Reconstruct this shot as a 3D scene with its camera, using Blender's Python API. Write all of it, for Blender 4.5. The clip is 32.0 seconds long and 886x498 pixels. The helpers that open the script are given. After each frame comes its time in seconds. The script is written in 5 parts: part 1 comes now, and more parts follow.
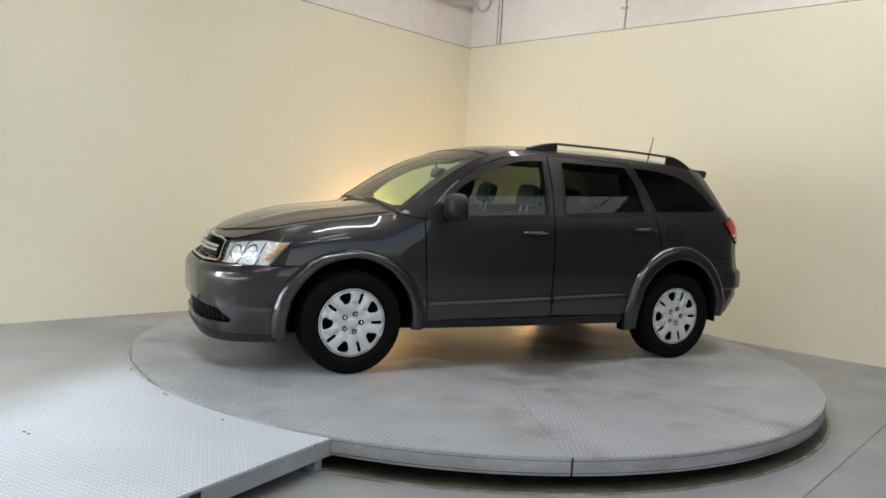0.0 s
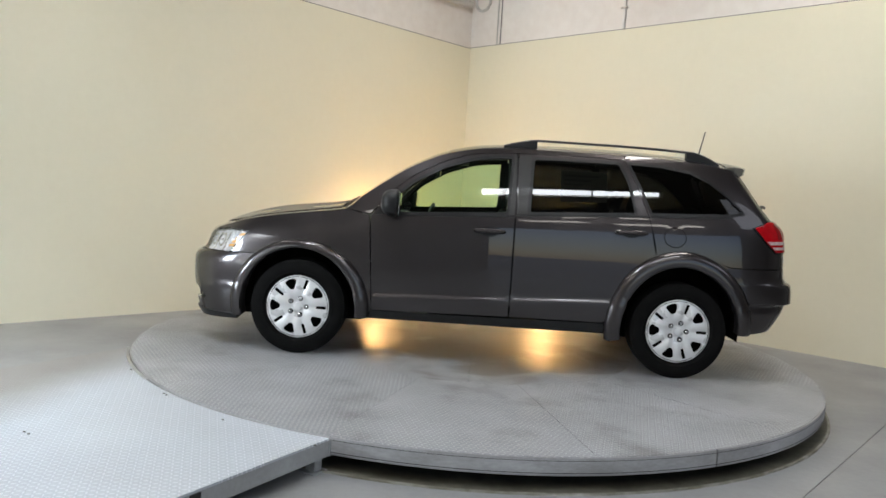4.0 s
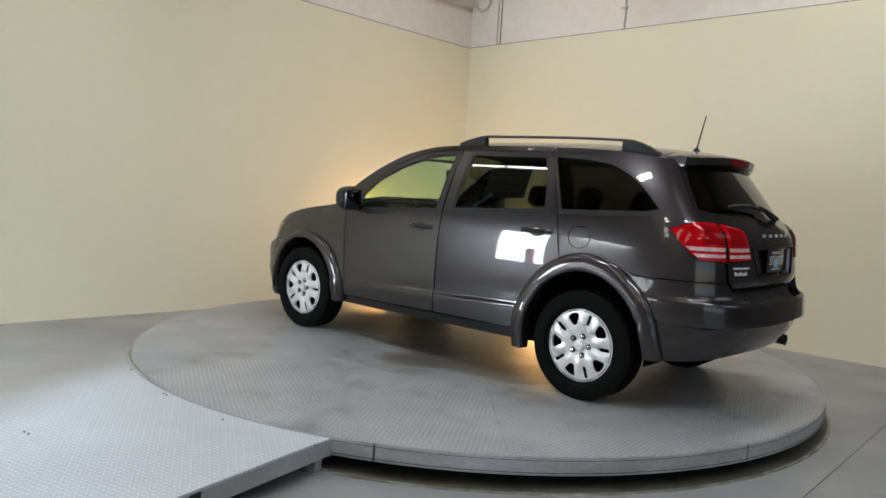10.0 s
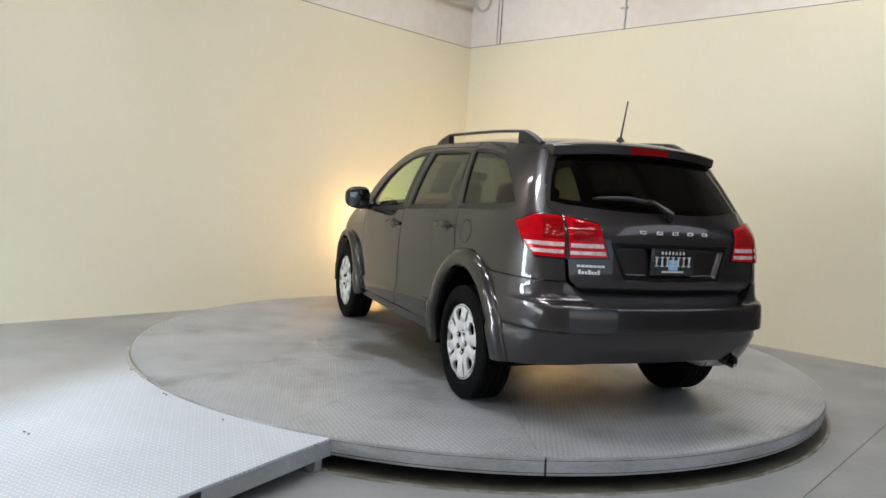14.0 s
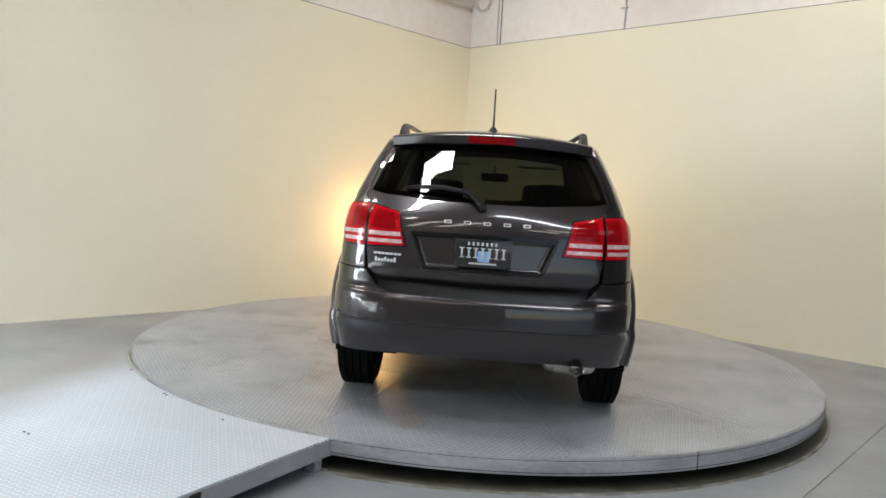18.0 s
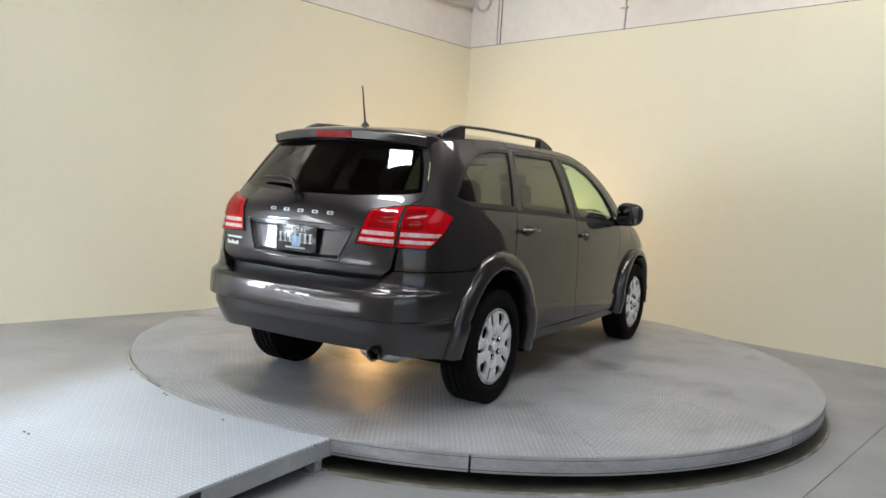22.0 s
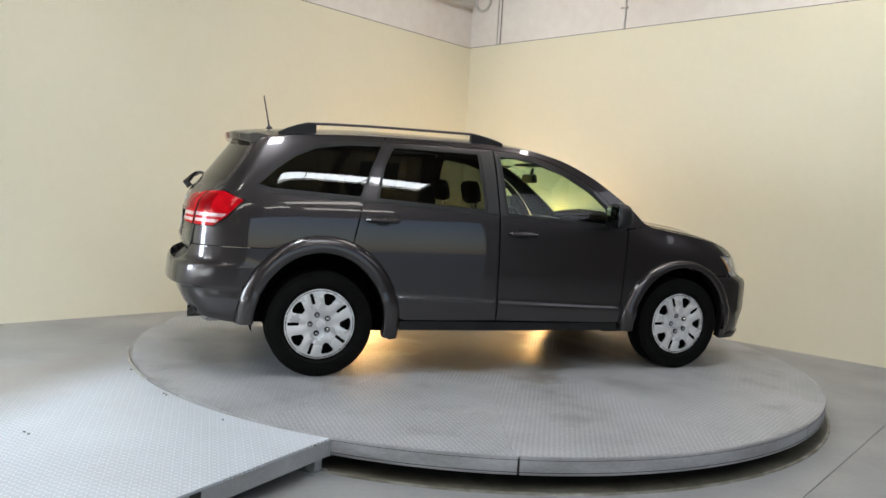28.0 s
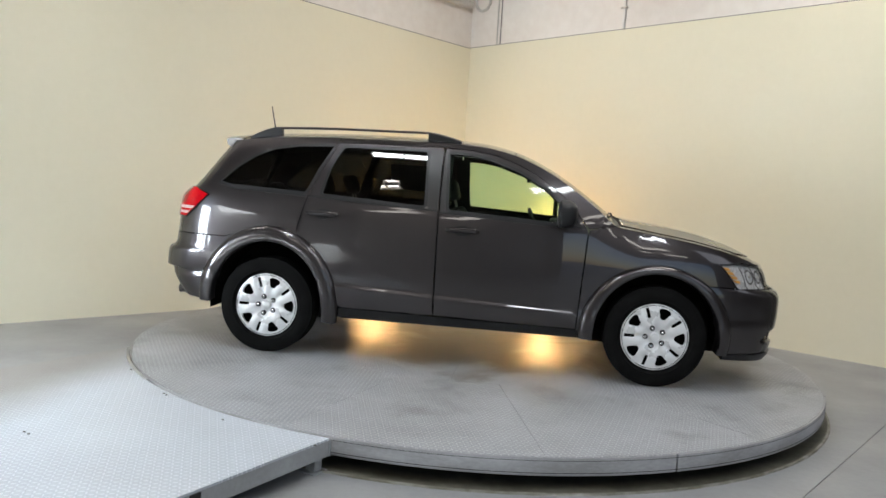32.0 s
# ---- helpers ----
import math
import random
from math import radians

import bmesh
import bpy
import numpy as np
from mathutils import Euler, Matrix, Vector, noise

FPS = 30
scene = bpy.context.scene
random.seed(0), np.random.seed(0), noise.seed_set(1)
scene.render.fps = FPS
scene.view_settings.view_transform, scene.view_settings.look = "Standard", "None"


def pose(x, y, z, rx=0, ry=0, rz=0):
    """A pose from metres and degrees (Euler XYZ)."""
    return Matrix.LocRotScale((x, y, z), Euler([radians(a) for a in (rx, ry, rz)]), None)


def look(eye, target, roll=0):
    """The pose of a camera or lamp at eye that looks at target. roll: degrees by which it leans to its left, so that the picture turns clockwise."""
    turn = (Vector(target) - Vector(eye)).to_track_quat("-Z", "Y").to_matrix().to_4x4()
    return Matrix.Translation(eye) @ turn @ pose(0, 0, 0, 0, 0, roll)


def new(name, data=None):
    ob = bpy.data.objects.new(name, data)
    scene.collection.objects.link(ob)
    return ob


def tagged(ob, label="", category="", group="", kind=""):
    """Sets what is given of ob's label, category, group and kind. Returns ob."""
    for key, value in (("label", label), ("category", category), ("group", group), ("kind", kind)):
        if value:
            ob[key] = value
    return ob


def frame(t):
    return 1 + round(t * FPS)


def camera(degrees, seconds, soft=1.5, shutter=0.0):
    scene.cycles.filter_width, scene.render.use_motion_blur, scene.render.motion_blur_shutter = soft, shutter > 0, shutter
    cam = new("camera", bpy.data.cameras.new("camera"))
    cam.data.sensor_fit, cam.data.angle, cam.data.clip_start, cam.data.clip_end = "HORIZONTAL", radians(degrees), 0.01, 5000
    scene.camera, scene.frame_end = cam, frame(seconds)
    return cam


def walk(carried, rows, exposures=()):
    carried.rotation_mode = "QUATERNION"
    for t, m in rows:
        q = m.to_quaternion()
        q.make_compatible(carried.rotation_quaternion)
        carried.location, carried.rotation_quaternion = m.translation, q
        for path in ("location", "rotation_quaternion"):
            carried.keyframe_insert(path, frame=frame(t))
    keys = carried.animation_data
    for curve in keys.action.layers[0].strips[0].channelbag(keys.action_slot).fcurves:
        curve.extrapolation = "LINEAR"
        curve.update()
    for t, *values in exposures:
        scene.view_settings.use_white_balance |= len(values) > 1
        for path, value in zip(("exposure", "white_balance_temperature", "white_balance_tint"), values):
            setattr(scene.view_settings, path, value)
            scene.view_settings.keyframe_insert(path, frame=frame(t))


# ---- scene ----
# ---------------------------------------------------------------- camera
cam = camera(60.65, 32.0, soft=1.6)
EYE = Vector((0.0, -6.494, 1.335))
VIEW = Matrix(((0.99673, -0.06563, 0.04721, EYE.x),
               (0.05228, 0.07773, -0.99560, EYE.y),
               (0.06168, 0.99481, 0.08091, EYE.z),
               (0, 0, 0, 1)))
walk(cam, [(0.0, VIEW), (32.0, VIEW)], [(0.0, 0.09), (9.0, 0.11), (9.6, -0.17), (12.2, -0.21), (12.9, 0.13), (17.0, 0.17), (22.2, 0.17), (22.8, -0.09), (23.2, -0.09), (24.0, 0.07), (25.0, 0.12), (32.0, 0.16)])

# ---------------------------------------------------------------- plan
# The turntable's centre is the origin, its deck is z = 0, the hall floor lies 0.18 m lower.
FLOOR = -0.18
CORNER = Vector((-0.308, 4.63, 0))
UL = Vector((-0.680, -0.733, 0)).normalized()   # along the one cream wall, away from the corner
UR = Vector((0.784, -0.620, 0)).normalized()    # along the other
NL = Vector((-UL.y, UL.x, 0))                   # into the hall
NR = Vector((UR.y, -UR.x, 0)) * -1
if NL.dot(UR) < 0:
    NL = -NL
if NR.dot(UL) < 0:
    NR = -NR
TABLE_R = 2.75
TURN_START, TURN_RATE = 207.95, -6.636          # heading of the car at 0 s, degrees and degrees a second
CAR_OFF = Vector((-0.073, -0.088, 0))           # the car's middle on the deck, in its own axes

# ---------------------------------------------------------------- light
world = bpy.data.worlds.new("world")
scene.world = world
world.use_nodes = True
wn, wl = world.node_tree.nodes, world.node_tree.links
sky = wn.new("ShaderNodeTexSky")
sky.sky_type, sky.sun_disc = "NISHITA", False
sky.sun_elevation, sky.sun_rotation = radians(48), radians(200)
wl.new(sky.outputs["Color"], wn["Background"].inputs["Color"])
wn["Background"].inputs["Strength"].default_value = 0.15


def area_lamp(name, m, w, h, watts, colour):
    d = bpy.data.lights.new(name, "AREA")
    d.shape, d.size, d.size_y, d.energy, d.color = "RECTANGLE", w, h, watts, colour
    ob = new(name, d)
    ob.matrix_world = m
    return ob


def on_left(a, b, z=0.0):
    """a metres along the one cream wall from the corner, b metres out from it."""
    p = CORNER + UL * a + NL * b
    return Vector((p.x, p.y, z))


def on_right(a, b, z=0.0):
    p = CORNER + UR * a + NR * b
    return Vector((p.x, p.y, z))


CEIL = 5.3
BAY_A, BAY_B = 8.9, 5.0                           # the bay's end wall, and how far it reaches from the cream wall
HATCH = (1.26, 2.12, 0.42, 2.60)                  # the open hatch to the yard in that end wall: from, to, sill, head
SLOT = (2.24, 4.95, 0.40, 0.84)                   # the long low opening added beside it, so the yard wall mirrors in the car
GATE = (5.6, 14.6, FLOOR, FLOOR + 4.4)            # the wide open loading bay in the far wall


def at_ab(a, b, z=0.0):
    p = CORNER + UL * a + UR * b
    return Vector((p.x, p.y, z))


# skylights: (x, y), turn, width, depth, watts; the second row is unseen fill added for walls and deck
# the first two stand for a twin strip lamp mirrored in the windows
SKY_AT = [((-2.52, -5.48), 12, 0.60, 0.28, 22), ((-2.46, -5.10), 12, 0.60, 0.28, 22), ((1.60, -5.10), 12, 3.0, 0.60, 150), ((-1.66, -2.86), -9, 1.0, 0.40, 150),
          ((-0.3, 1.3), 130, 1.2, 2.4, 85), ((2.45, -0.35), 130, 0.5, 3.6, 135), ((-4.3, -0.6), 47, 0.25, 2.4, 130), ((7.8, -4.6), 130, 4.8, 4.9, 80)]
# unseen area lamp out in the yard stands in for the hatch's daylight
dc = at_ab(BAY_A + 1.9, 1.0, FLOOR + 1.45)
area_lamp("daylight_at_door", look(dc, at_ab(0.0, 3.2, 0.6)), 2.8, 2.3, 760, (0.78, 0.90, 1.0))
# unseen fill lamp above the slot, added to brighten the low yard wall
area_lamp("fill_on_yard_wall", look(at_ab(BAY_A + 0.35, 3.75, 2.0), at_ab(BAY_A + 1.3, 3.4, 0.4)), 2.6, 0.8, 850, (0.84, 0.93, 1.0))
for (sx, sy), turn, w, h, watts in SKY_AT:
    area_lamp("ceiling_daylight_and_fill", pose(sx, sy, CEIL + 0.16, 0, 0, turn), w, h, watts, (0.90, 0.955, 1.0) if watts == 150 else (1.0, 0.957, 0.90))

# rows of unseen strip lights added as fill under the hall ceiling, behind and beside the camera
STRIPS = [(-4.1, -7.0, 20), (-2.5, -8.3, 20), (-0.9, -9.6, 20), (-5.2, -8.6, 20), (-3.6, -9.9, 20), (-2.0, -11.2, 20), (2.7, -7.7, 20), (4.2, -9.0, 20), (2.2, -10.0, 20)]
for sx, sy, watts in STRIPS:
    area_lamp("fill_of_strip", pose(sx, sy, CEIL - 0.107, 0, 0, 40), 1.7, 0.60, watts, (1.0, 0.945, 0.875))

# ---------------------------------------------------------------- materials
MATS = {}


def nodes_of(name):
    m = bpy.data.materials.new(name)
    m.use_nodes = True
    MATS[name] = m
    t = m.node_tree
    return m, t.nodes, t.links, t.nodes["Principled BSDF"]


def surface(name, base, other=None, rough=0.5, metal=0.0, grain=40.0, patch=1.5, mix=0.5, bump=0.0, coat=0.0, rough_var=0.1, spec=0.5, coords="Object", emit=None, strength=0.0, stretch=(1, 1, 1), coat_rough=0.03):
    """A two-scale procedural surface: fine grain and broad patches between two colours, with roughness and relief."""
    m, n, l, p = nodes_of(name)
    other = other or tuple(c * 0.8 for c in base)
    tc = n.new("ShaderNodeTexCoord")
    mp = n.new("ShaderNodeMapping")
    mp.inputs["Scale"].default_value = stretch
    l.new(tc.outputs[coords], mp.inputs["Vector"])
    a, b = n.new("ShaderNodeTexNoise"), n.new("ShaderNodeTexNoise")
    a.inputs["Scale"].default_value, a.inputs["Detail"].default_value = grain, 6
    b.inputs["Scale"].default_value, b.inputs["Detail"].default_value = patch, 5
    l.new(mp.outputs["Vector"], a.inputs["Vector"]), l.new(mp.outputs["Vector"], b.inputs["Vector"])
    s = n.new("ShaderNodeMath")
    s.operation = "MULTIPLY_ADD"
    l.new(a.outputs["Fac"], s.inputs[0])
    s.inputs[1].default_value = 0.45
    l.new(b.outputs["Fac"], s.inputs[2])
    r = n.new("ShaderNodeMapRange")
    r.inputs["From Min"].default_value, r.inputs["From Max"].default_value = 0.45, 1.0
    r.inputs["To Max"].default_value = mix * 2
    l.new(s.outputs[0], r.inputs["Value"])
    c = n.new("ShaderNodeMix")
    c.data_type = "RGBA"
    c.inputs[6].default_value, c.inputs[7].default_value = (*base, 1), (*other, 1)
    l.new(r.outputs[0], c.inputs[0])
    l.new(c.outputs[2], p.inputs["Base Color"])
    q = n.new("ShaderNodeMapRange")
    q.inputs["From Min"].default_value, q.inputs["From Max"].default_value = 0.3, 0.7
    q.inputs["To Min"].default_value, q.inputs["To Max"].default_value = max(0.02, rough - rough_var), min(1, rough + rough_var)
    l.new(b.outputs["Fac"], q.inputs["Value"])
    l.new(q.outputs[0], p.inputs["Roughness"])
    p.inputs["Metallic"].default_value = metal
    p.inputs["Coat Weight"].default_value = coat
    p.inputs["Coat Roughness"].default_value = coat_rough
    p.inputs["Specular IOR Level"].default_value = spec
    if bump:
        k = n.new("ShaderNodeBump")
        k.inputs["Strength"].default_value, k.inputs["Distance"].default_value = 1.0, bump
        l.new(a.outputs["Fac"], k.inputs["Height"])
        l.new(k.outputs["Normal"], p.inputs["Normal"])
    if emit:
        p.inputs["Emission Color"].default_value, p.inputs["Emission Strength"].default_value = (*emit, 1), strength
    return m


def tread_plate(name, base, other, turn=0.0, rough=0.40, scuffs=0.46, far_brown=False, greasy_shade=False):
    """Painted steel tread plate: short raised bars, each one across its neighbours, worn and scuffed paint."""
    m = surface(name, base, other, rough=rough, grain=55, patch=1.6, mix=0.55, rough_var=0.07)
    n, l, p = m.node_tree.nodes, m.node_tree.links, m.node_tree.nodes["Principled BSDF"]
    tc = n.new("ShaderNodeTexCoord")
    heights = []
    for k, ang in enumerate((45, -45)):
        mp = n.new("ShaderNodeMapping")
        mp.inputs["Rotation"].default_value = (0, 0, radians(ang + turn))
        mp.inputs["Scale"].default_value = (25, 25, 25)
        mp.inputs["Location"].default_value = (0.5 * k, 0.5 * k, 0)
        l.new(tc.outputs["Object"], mp.inputs["Vector"])
        sep = n.new("ShaderNodeSeparateXYZ")
        fr = n.new("ShaderNodeVectorMath")
        fr.operation = "FRACTION"
        l.new(mp.outputs["Vector"], fr.inputs[0])
        l.new(fr.outputs[0], sep.inputs[0])
        out = []
        for axis, width in ((0, 3.0), (1, 8.0)):
            s = n.new("ShaderNodeMath")
            s.operation = "SUBTRACT"
            l.new(sep.outputs[axis], s.inputs[0])
            s.inputs[1].default_value = 0.5
            q = n.new("ShaderNodeMath")
            q.operation = "MULTIPLY"
            l.new(s.outputs[0], q.inputs[0])
            q.inputs[1].default_value = width
            w = n.new("ShaderNodeMath")
            w.operation = "MULTIPLY"
            l.new(q.outputs[0], w.inputs[0]), l.new(q.outputs[0], w.inputs[1])
            out.append(w)
        add = n.new("ShaderNodeMath")
        add.operation = "ADD"
        l.new(out[0].outputs[0], add.inputs[0]), l.new(out[1].outputs[0], add.inputs[1])
        ramp = n.new("ShaderNodeMapRange")
        ramp.interpolation_type = "SMOOTHSTEP"
        ramp.inputs["From Min"].default_value, ramp.inputs["From Max"].default_value = 1.1, 0.4
        l.new(add.outputs[0], ramp.inputs["Value"])
        heights.append(ramp)
    mx = n.new("ShaderNodeMath")
    mx.operation = "MAXIMUM"
    l.new(heights[0].outputs[0], mx.inputs[0]), l.new(heights[1].outputs[0], mx.inputs[1])
    k = n.new("ShaderNodeBump")
    k.inputs["Strength"].default_value, k.inputs["Distance"].default_value = 1.0, 0.005
    # worn bar tops a little paler, dark tyre and foot scuffs in patches
    under_mix = p.inputs["Base Color"].links[0].from_node
    worn = n.new("ShaderNodeMix")
    worn.data_type, worn.blend_type = "RGBA", "ADD"
    wf = n.new("ShaderNodeMath")
    wf.operation = "MULTIPLY"
    l.new(mx.outputs[0], wf.inputs[0])
    wf.inputs[1].default_value = 0.9
    l.new(wf.outputs[0], worn.inputs[0])
    l.new(under_mix.outputs[2], worn.inputs[6])
    worn.inputs[7].default_value = (0.16, 0.16, 0.16, 1)
    sm = n.new("ShaderNodeTexNoise")
    sm.inputs["Scale"].default_value, sm.inputs["Detail"].default_value, sm.inputs["Roughness"].default_value = 1.9, 5, 0.55
    l.new(tc.outputs["Object"], sm.inputs["Vector"])
    sr = n.new("ShaderNodeMapRange")
    sr.interpolation_type = "SMOOTHSTEP"
    sr.inputs["From Min"].default_value, sr.inputs["From Max"].default_value, sr.inputs["To Max"].default_value = 0.50, 0.72, scuffs
    l.new(sm.outputs["Fac"], sr.inputs["Value"])
    dirt = n.new("ShaderNodeMix")
    dirt.data_type = "RGBA"
    l.new(sr.outputs[0], dirt.inputs[0])
    l.new(worn.outputs[2], dirt.inputs[6])
    dirt.inputs[7].default_value = (0.09, 0.084, 0.072, 1)
    l.new(dirt.outputs[2], p.inputs["Base Color"])
    if greasy_shade:
        # smooth greasy film filling the tread, its dark brown also painting in the car's shade
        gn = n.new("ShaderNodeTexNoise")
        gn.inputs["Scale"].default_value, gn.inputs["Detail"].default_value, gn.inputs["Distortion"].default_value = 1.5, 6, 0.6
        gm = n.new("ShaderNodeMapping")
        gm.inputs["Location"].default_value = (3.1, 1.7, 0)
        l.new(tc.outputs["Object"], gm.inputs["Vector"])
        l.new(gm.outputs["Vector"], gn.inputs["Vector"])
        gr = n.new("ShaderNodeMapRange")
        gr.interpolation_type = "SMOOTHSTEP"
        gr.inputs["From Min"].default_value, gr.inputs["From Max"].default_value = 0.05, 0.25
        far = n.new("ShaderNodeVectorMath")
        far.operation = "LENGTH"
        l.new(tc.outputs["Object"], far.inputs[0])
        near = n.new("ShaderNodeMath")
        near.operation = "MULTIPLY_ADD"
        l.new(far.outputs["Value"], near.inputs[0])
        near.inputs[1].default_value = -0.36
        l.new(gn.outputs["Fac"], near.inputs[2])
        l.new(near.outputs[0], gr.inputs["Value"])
        film_shade = n.new("ShaderNodeMix")
        film_shade.data_type = "RGBA"
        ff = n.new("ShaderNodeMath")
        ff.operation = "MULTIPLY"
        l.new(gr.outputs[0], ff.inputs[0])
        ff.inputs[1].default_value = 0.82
        l.new(ff.outputs[0], film_shade.inputs[0])
        l.new(dirt.outputs[2], film_shade.inputs[6])
        film_shade.inputs[7].default_value = (0.105, 0.090, 0.068, 1)
        l.new(film_shade.outputs[2], p.inputs["Base Color"])
        rin = p.inputs["Roughness"].links[0].from_socket
        rmix = n.new("ShaderNodeMix")
        l.new(gr.outputs[0], rmix.inputs[0])
        l.new(rin, rmix.inputs[2])
        rmix.inputs[3].default_value = 0.36
        l.new(rmix.outputs[0], p.inputs["Roughness"])
    if far_brown:
        # browner over the side towards the wall, with a ragged edge
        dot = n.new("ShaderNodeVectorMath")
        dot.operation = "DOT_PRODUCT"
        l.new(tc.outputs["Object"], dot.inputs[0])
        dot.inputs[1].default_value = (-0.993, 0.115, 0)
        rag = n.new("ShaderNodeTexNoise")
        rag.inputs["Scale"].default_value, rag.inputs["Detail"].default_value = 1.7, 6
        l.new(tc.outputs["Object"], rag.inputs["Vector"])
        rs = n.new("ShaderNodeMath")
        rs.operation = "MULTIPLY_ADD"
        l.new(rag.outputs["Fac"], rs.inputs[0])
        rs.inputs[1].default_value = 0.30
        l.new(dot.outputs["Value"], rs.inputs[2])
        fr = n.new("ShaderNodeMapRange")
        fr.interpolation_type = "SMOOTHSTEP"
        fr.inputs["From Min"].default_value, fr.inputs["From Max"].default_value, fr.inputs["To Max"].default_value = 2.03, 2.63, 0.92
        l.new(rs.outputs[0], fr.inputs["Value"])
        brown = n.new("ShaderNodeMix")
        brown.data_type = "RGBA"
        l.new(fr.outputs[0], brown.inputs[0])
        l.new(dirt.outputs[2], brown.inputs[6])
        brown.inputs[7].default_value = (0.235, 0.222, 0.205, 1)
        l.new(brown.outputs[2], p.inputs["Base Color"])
    wob = n.new("ShaderNodeTexNoise")
    wob.inputs["Scale"].default_value, wob.inputs["Detail"].default_value = 22, 3
    l.new(tc.outputs["Object"], wob.inputs["Vector"])
    hs = n.new("ShaderNodeMath")
    hs.operation = "MULTIPLY_ADD"
    l.new(wob.outputs["Fac"], hs.inputs[0])
    hs.inputs[1].default_value = 0.15
    l.new(mx.outputs[0], hs.inputs[2])
    l.new(hs.outputs[0], k.inputs["Height"])
    l.new(k.outputs["Normal"], p.inputs["Normal"])
    p.inputs["Specular IOR Level"].default_value = 0.45
    return m


cream = surface("cream_wall_paint", (0.80, 0.765, 0.61), (0.75, 0.715, 0.56), rough=0.55, grain=14, patch=0.7, mix=0.4, bump=0.0012)
upper = surface("whitewashed_block", (0.86, 0.83, 0.79), (0.72, 0.67, 0.62), rough=0.85, grain=9, patch=0.9, mix=0.5, bump=0.003)
hall = surface("hall_wall_paint", (0.50, 0.49, 0.47), (0.40, 0.39, 0.375), rough=0.8, grain=8, patch=0.6)
hall_dark = surface("dark_unseen_wall", (0.16, 0.15, 0.14), (0.11, 0.105, 0.10), rough=0.8, grain=8, patch=0.6)
deckc = surface("ceiling_deck", (0.22, 0.213, 0.205), (0.15, 0.145, 0.138), rough=0.7, grain=6, patch=0.5)
concrete = surface("painted_concrete", (0.270, 0.276, 0.282), (0.212, 0.214, 0.216), rough=0.42, grain=26, patch=0.8, mix=0.5, bump=0.0008, rough_var=0.15)
apron = surface("outdoor_concrete", (0.5, 0.49, 0.47), (0.4, 0.39, 0.37), rough=0.9, grain=20, patch=0.8)
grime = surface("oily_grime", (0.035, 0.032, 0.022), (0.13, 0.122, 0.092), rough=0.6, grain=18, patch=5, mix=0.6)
plate_paint = [tread_plate("grey_tread_plate_%s" % k, b, o, a) for k, b, o, a in
               (("one", (0.330, 0.343, 0.364), (0.238, 0.244, 0.253), 0), ("two", (0.337, 0.350, 0.371), (0.243, 0.250, 0.259), 30), ("three", (0.326, 0.339, 0.360), (0.234, 0.241, 0.250), 60))]
# the hub plates hold the shade below the car in their brown film
hub_paint = [tread_plate("glossy_grey_tread_plate_%s" % k, b, o, a, 0.44, greasy_shade=True) for k, b, o, a in (("one", (0.330, 0.343, 0.364), (0.238, 0.244, 0.253), 0), ("two", (0.334, 0.348, 0.369), (0.241, 0.248, 0.256), 30))]
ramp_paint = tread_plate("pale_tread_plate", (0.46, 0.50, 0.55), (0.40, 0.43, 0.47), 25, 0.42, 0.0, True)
edge_paint = surface("grey_painted_steel", (0.39, 0.395, 0.41), (0.24, 0.238, 0.24), rough=0.45, grain=30, patch=2.5, mix=0.6, stretch=(1, 1, 3))
black_gap = surface("black_gap", (0.012, 0.012, 0.012), rough=0.8)
ring_paint = surface("pale_worn_edging", (0.30, 0.295, 0.27), (0.14, 0.132, 0.10), rough=0.6, grain=25, patch=6, mix=0.7)
beam_paint = surface("grey_beam_paint", (0.33, 0.345, 0.355), (0.24, 0.245, 0.25), rough=0.5, grain=40, patch=3, mix=0.6)
bolt_dark = surface("dark_bolt", (0.05, 0.045, 0.04), rough=0.5, metal=0.5)
steel_bare = surface("bare_worn_steel", (0.55, 0.56, 0.58), (0.4, 0.4, 0.42), rough=0.35, metal=0.9, grain=60, patch=6)
dark_pipe = surface("dark_pipe", (0.22, 0.20, 0.185), rough=0.5)
pale_pipe = surface("pale_pipe", (0.78, 0.76, 0.73), rough=0.4)
bollard_red = surface("red_bollard_paint", (0.55, 0.03, 0.03), (0.4, 0.02, 0.02), rough=0.4)
conduit_paint = surface("conduit_paint", (0.66, 0.64, 0.61), (0.54, 0.52, 0.49), rough=0.5)
lamp_metal = surface("lamp_metal", (0.5, 0.47, 0.42), rough=0.4, metal=0.6)
warm_glass = surface("glowing_warm_glass", (0.9, 0.8, 0.6), rough=0.4, emit=(1.0, 0.56, 0.21), strength=56.0)
warm_mantle = surface("glowing_lamp_mantle", (0.9, 0.8, 0.6), rough=0.4, emit=(1.0, 0.55, 0.20), strength=30.0)


# ---------------------------------------------------------------- mesh helpers
def finish(bm, name, material, smooth=True, angle=35):
    bmesh.ops.recalc_face_normals(bm, faces=bm.faces)
    me = bpy.data.meshes.new(name)
    if smooth:
        lim = radians(angle)
        for f in bm.faces:
            f.smooth = True
        for e in bm.edges:
            e.smooth = len(e.link_faces) == 2 and e.calc_face_angle(0) < lim
    bm.to_mesh(me)
    bm.free()
    me.materials.append(material)
    return me


def part(name, bm, material, parent=None, label="", at=None, smooth=True, angle=35):
    """One mesh object from a bmesh, under a thing or a part."""
    ob = new(name, finish(bm, name, material, smooth, angle))
    if parent is not None:
        ob.parent = parent
    if at is not None:
        ob.matrix_basis = at
    if label:
        tagged(ob, label)
    return ob


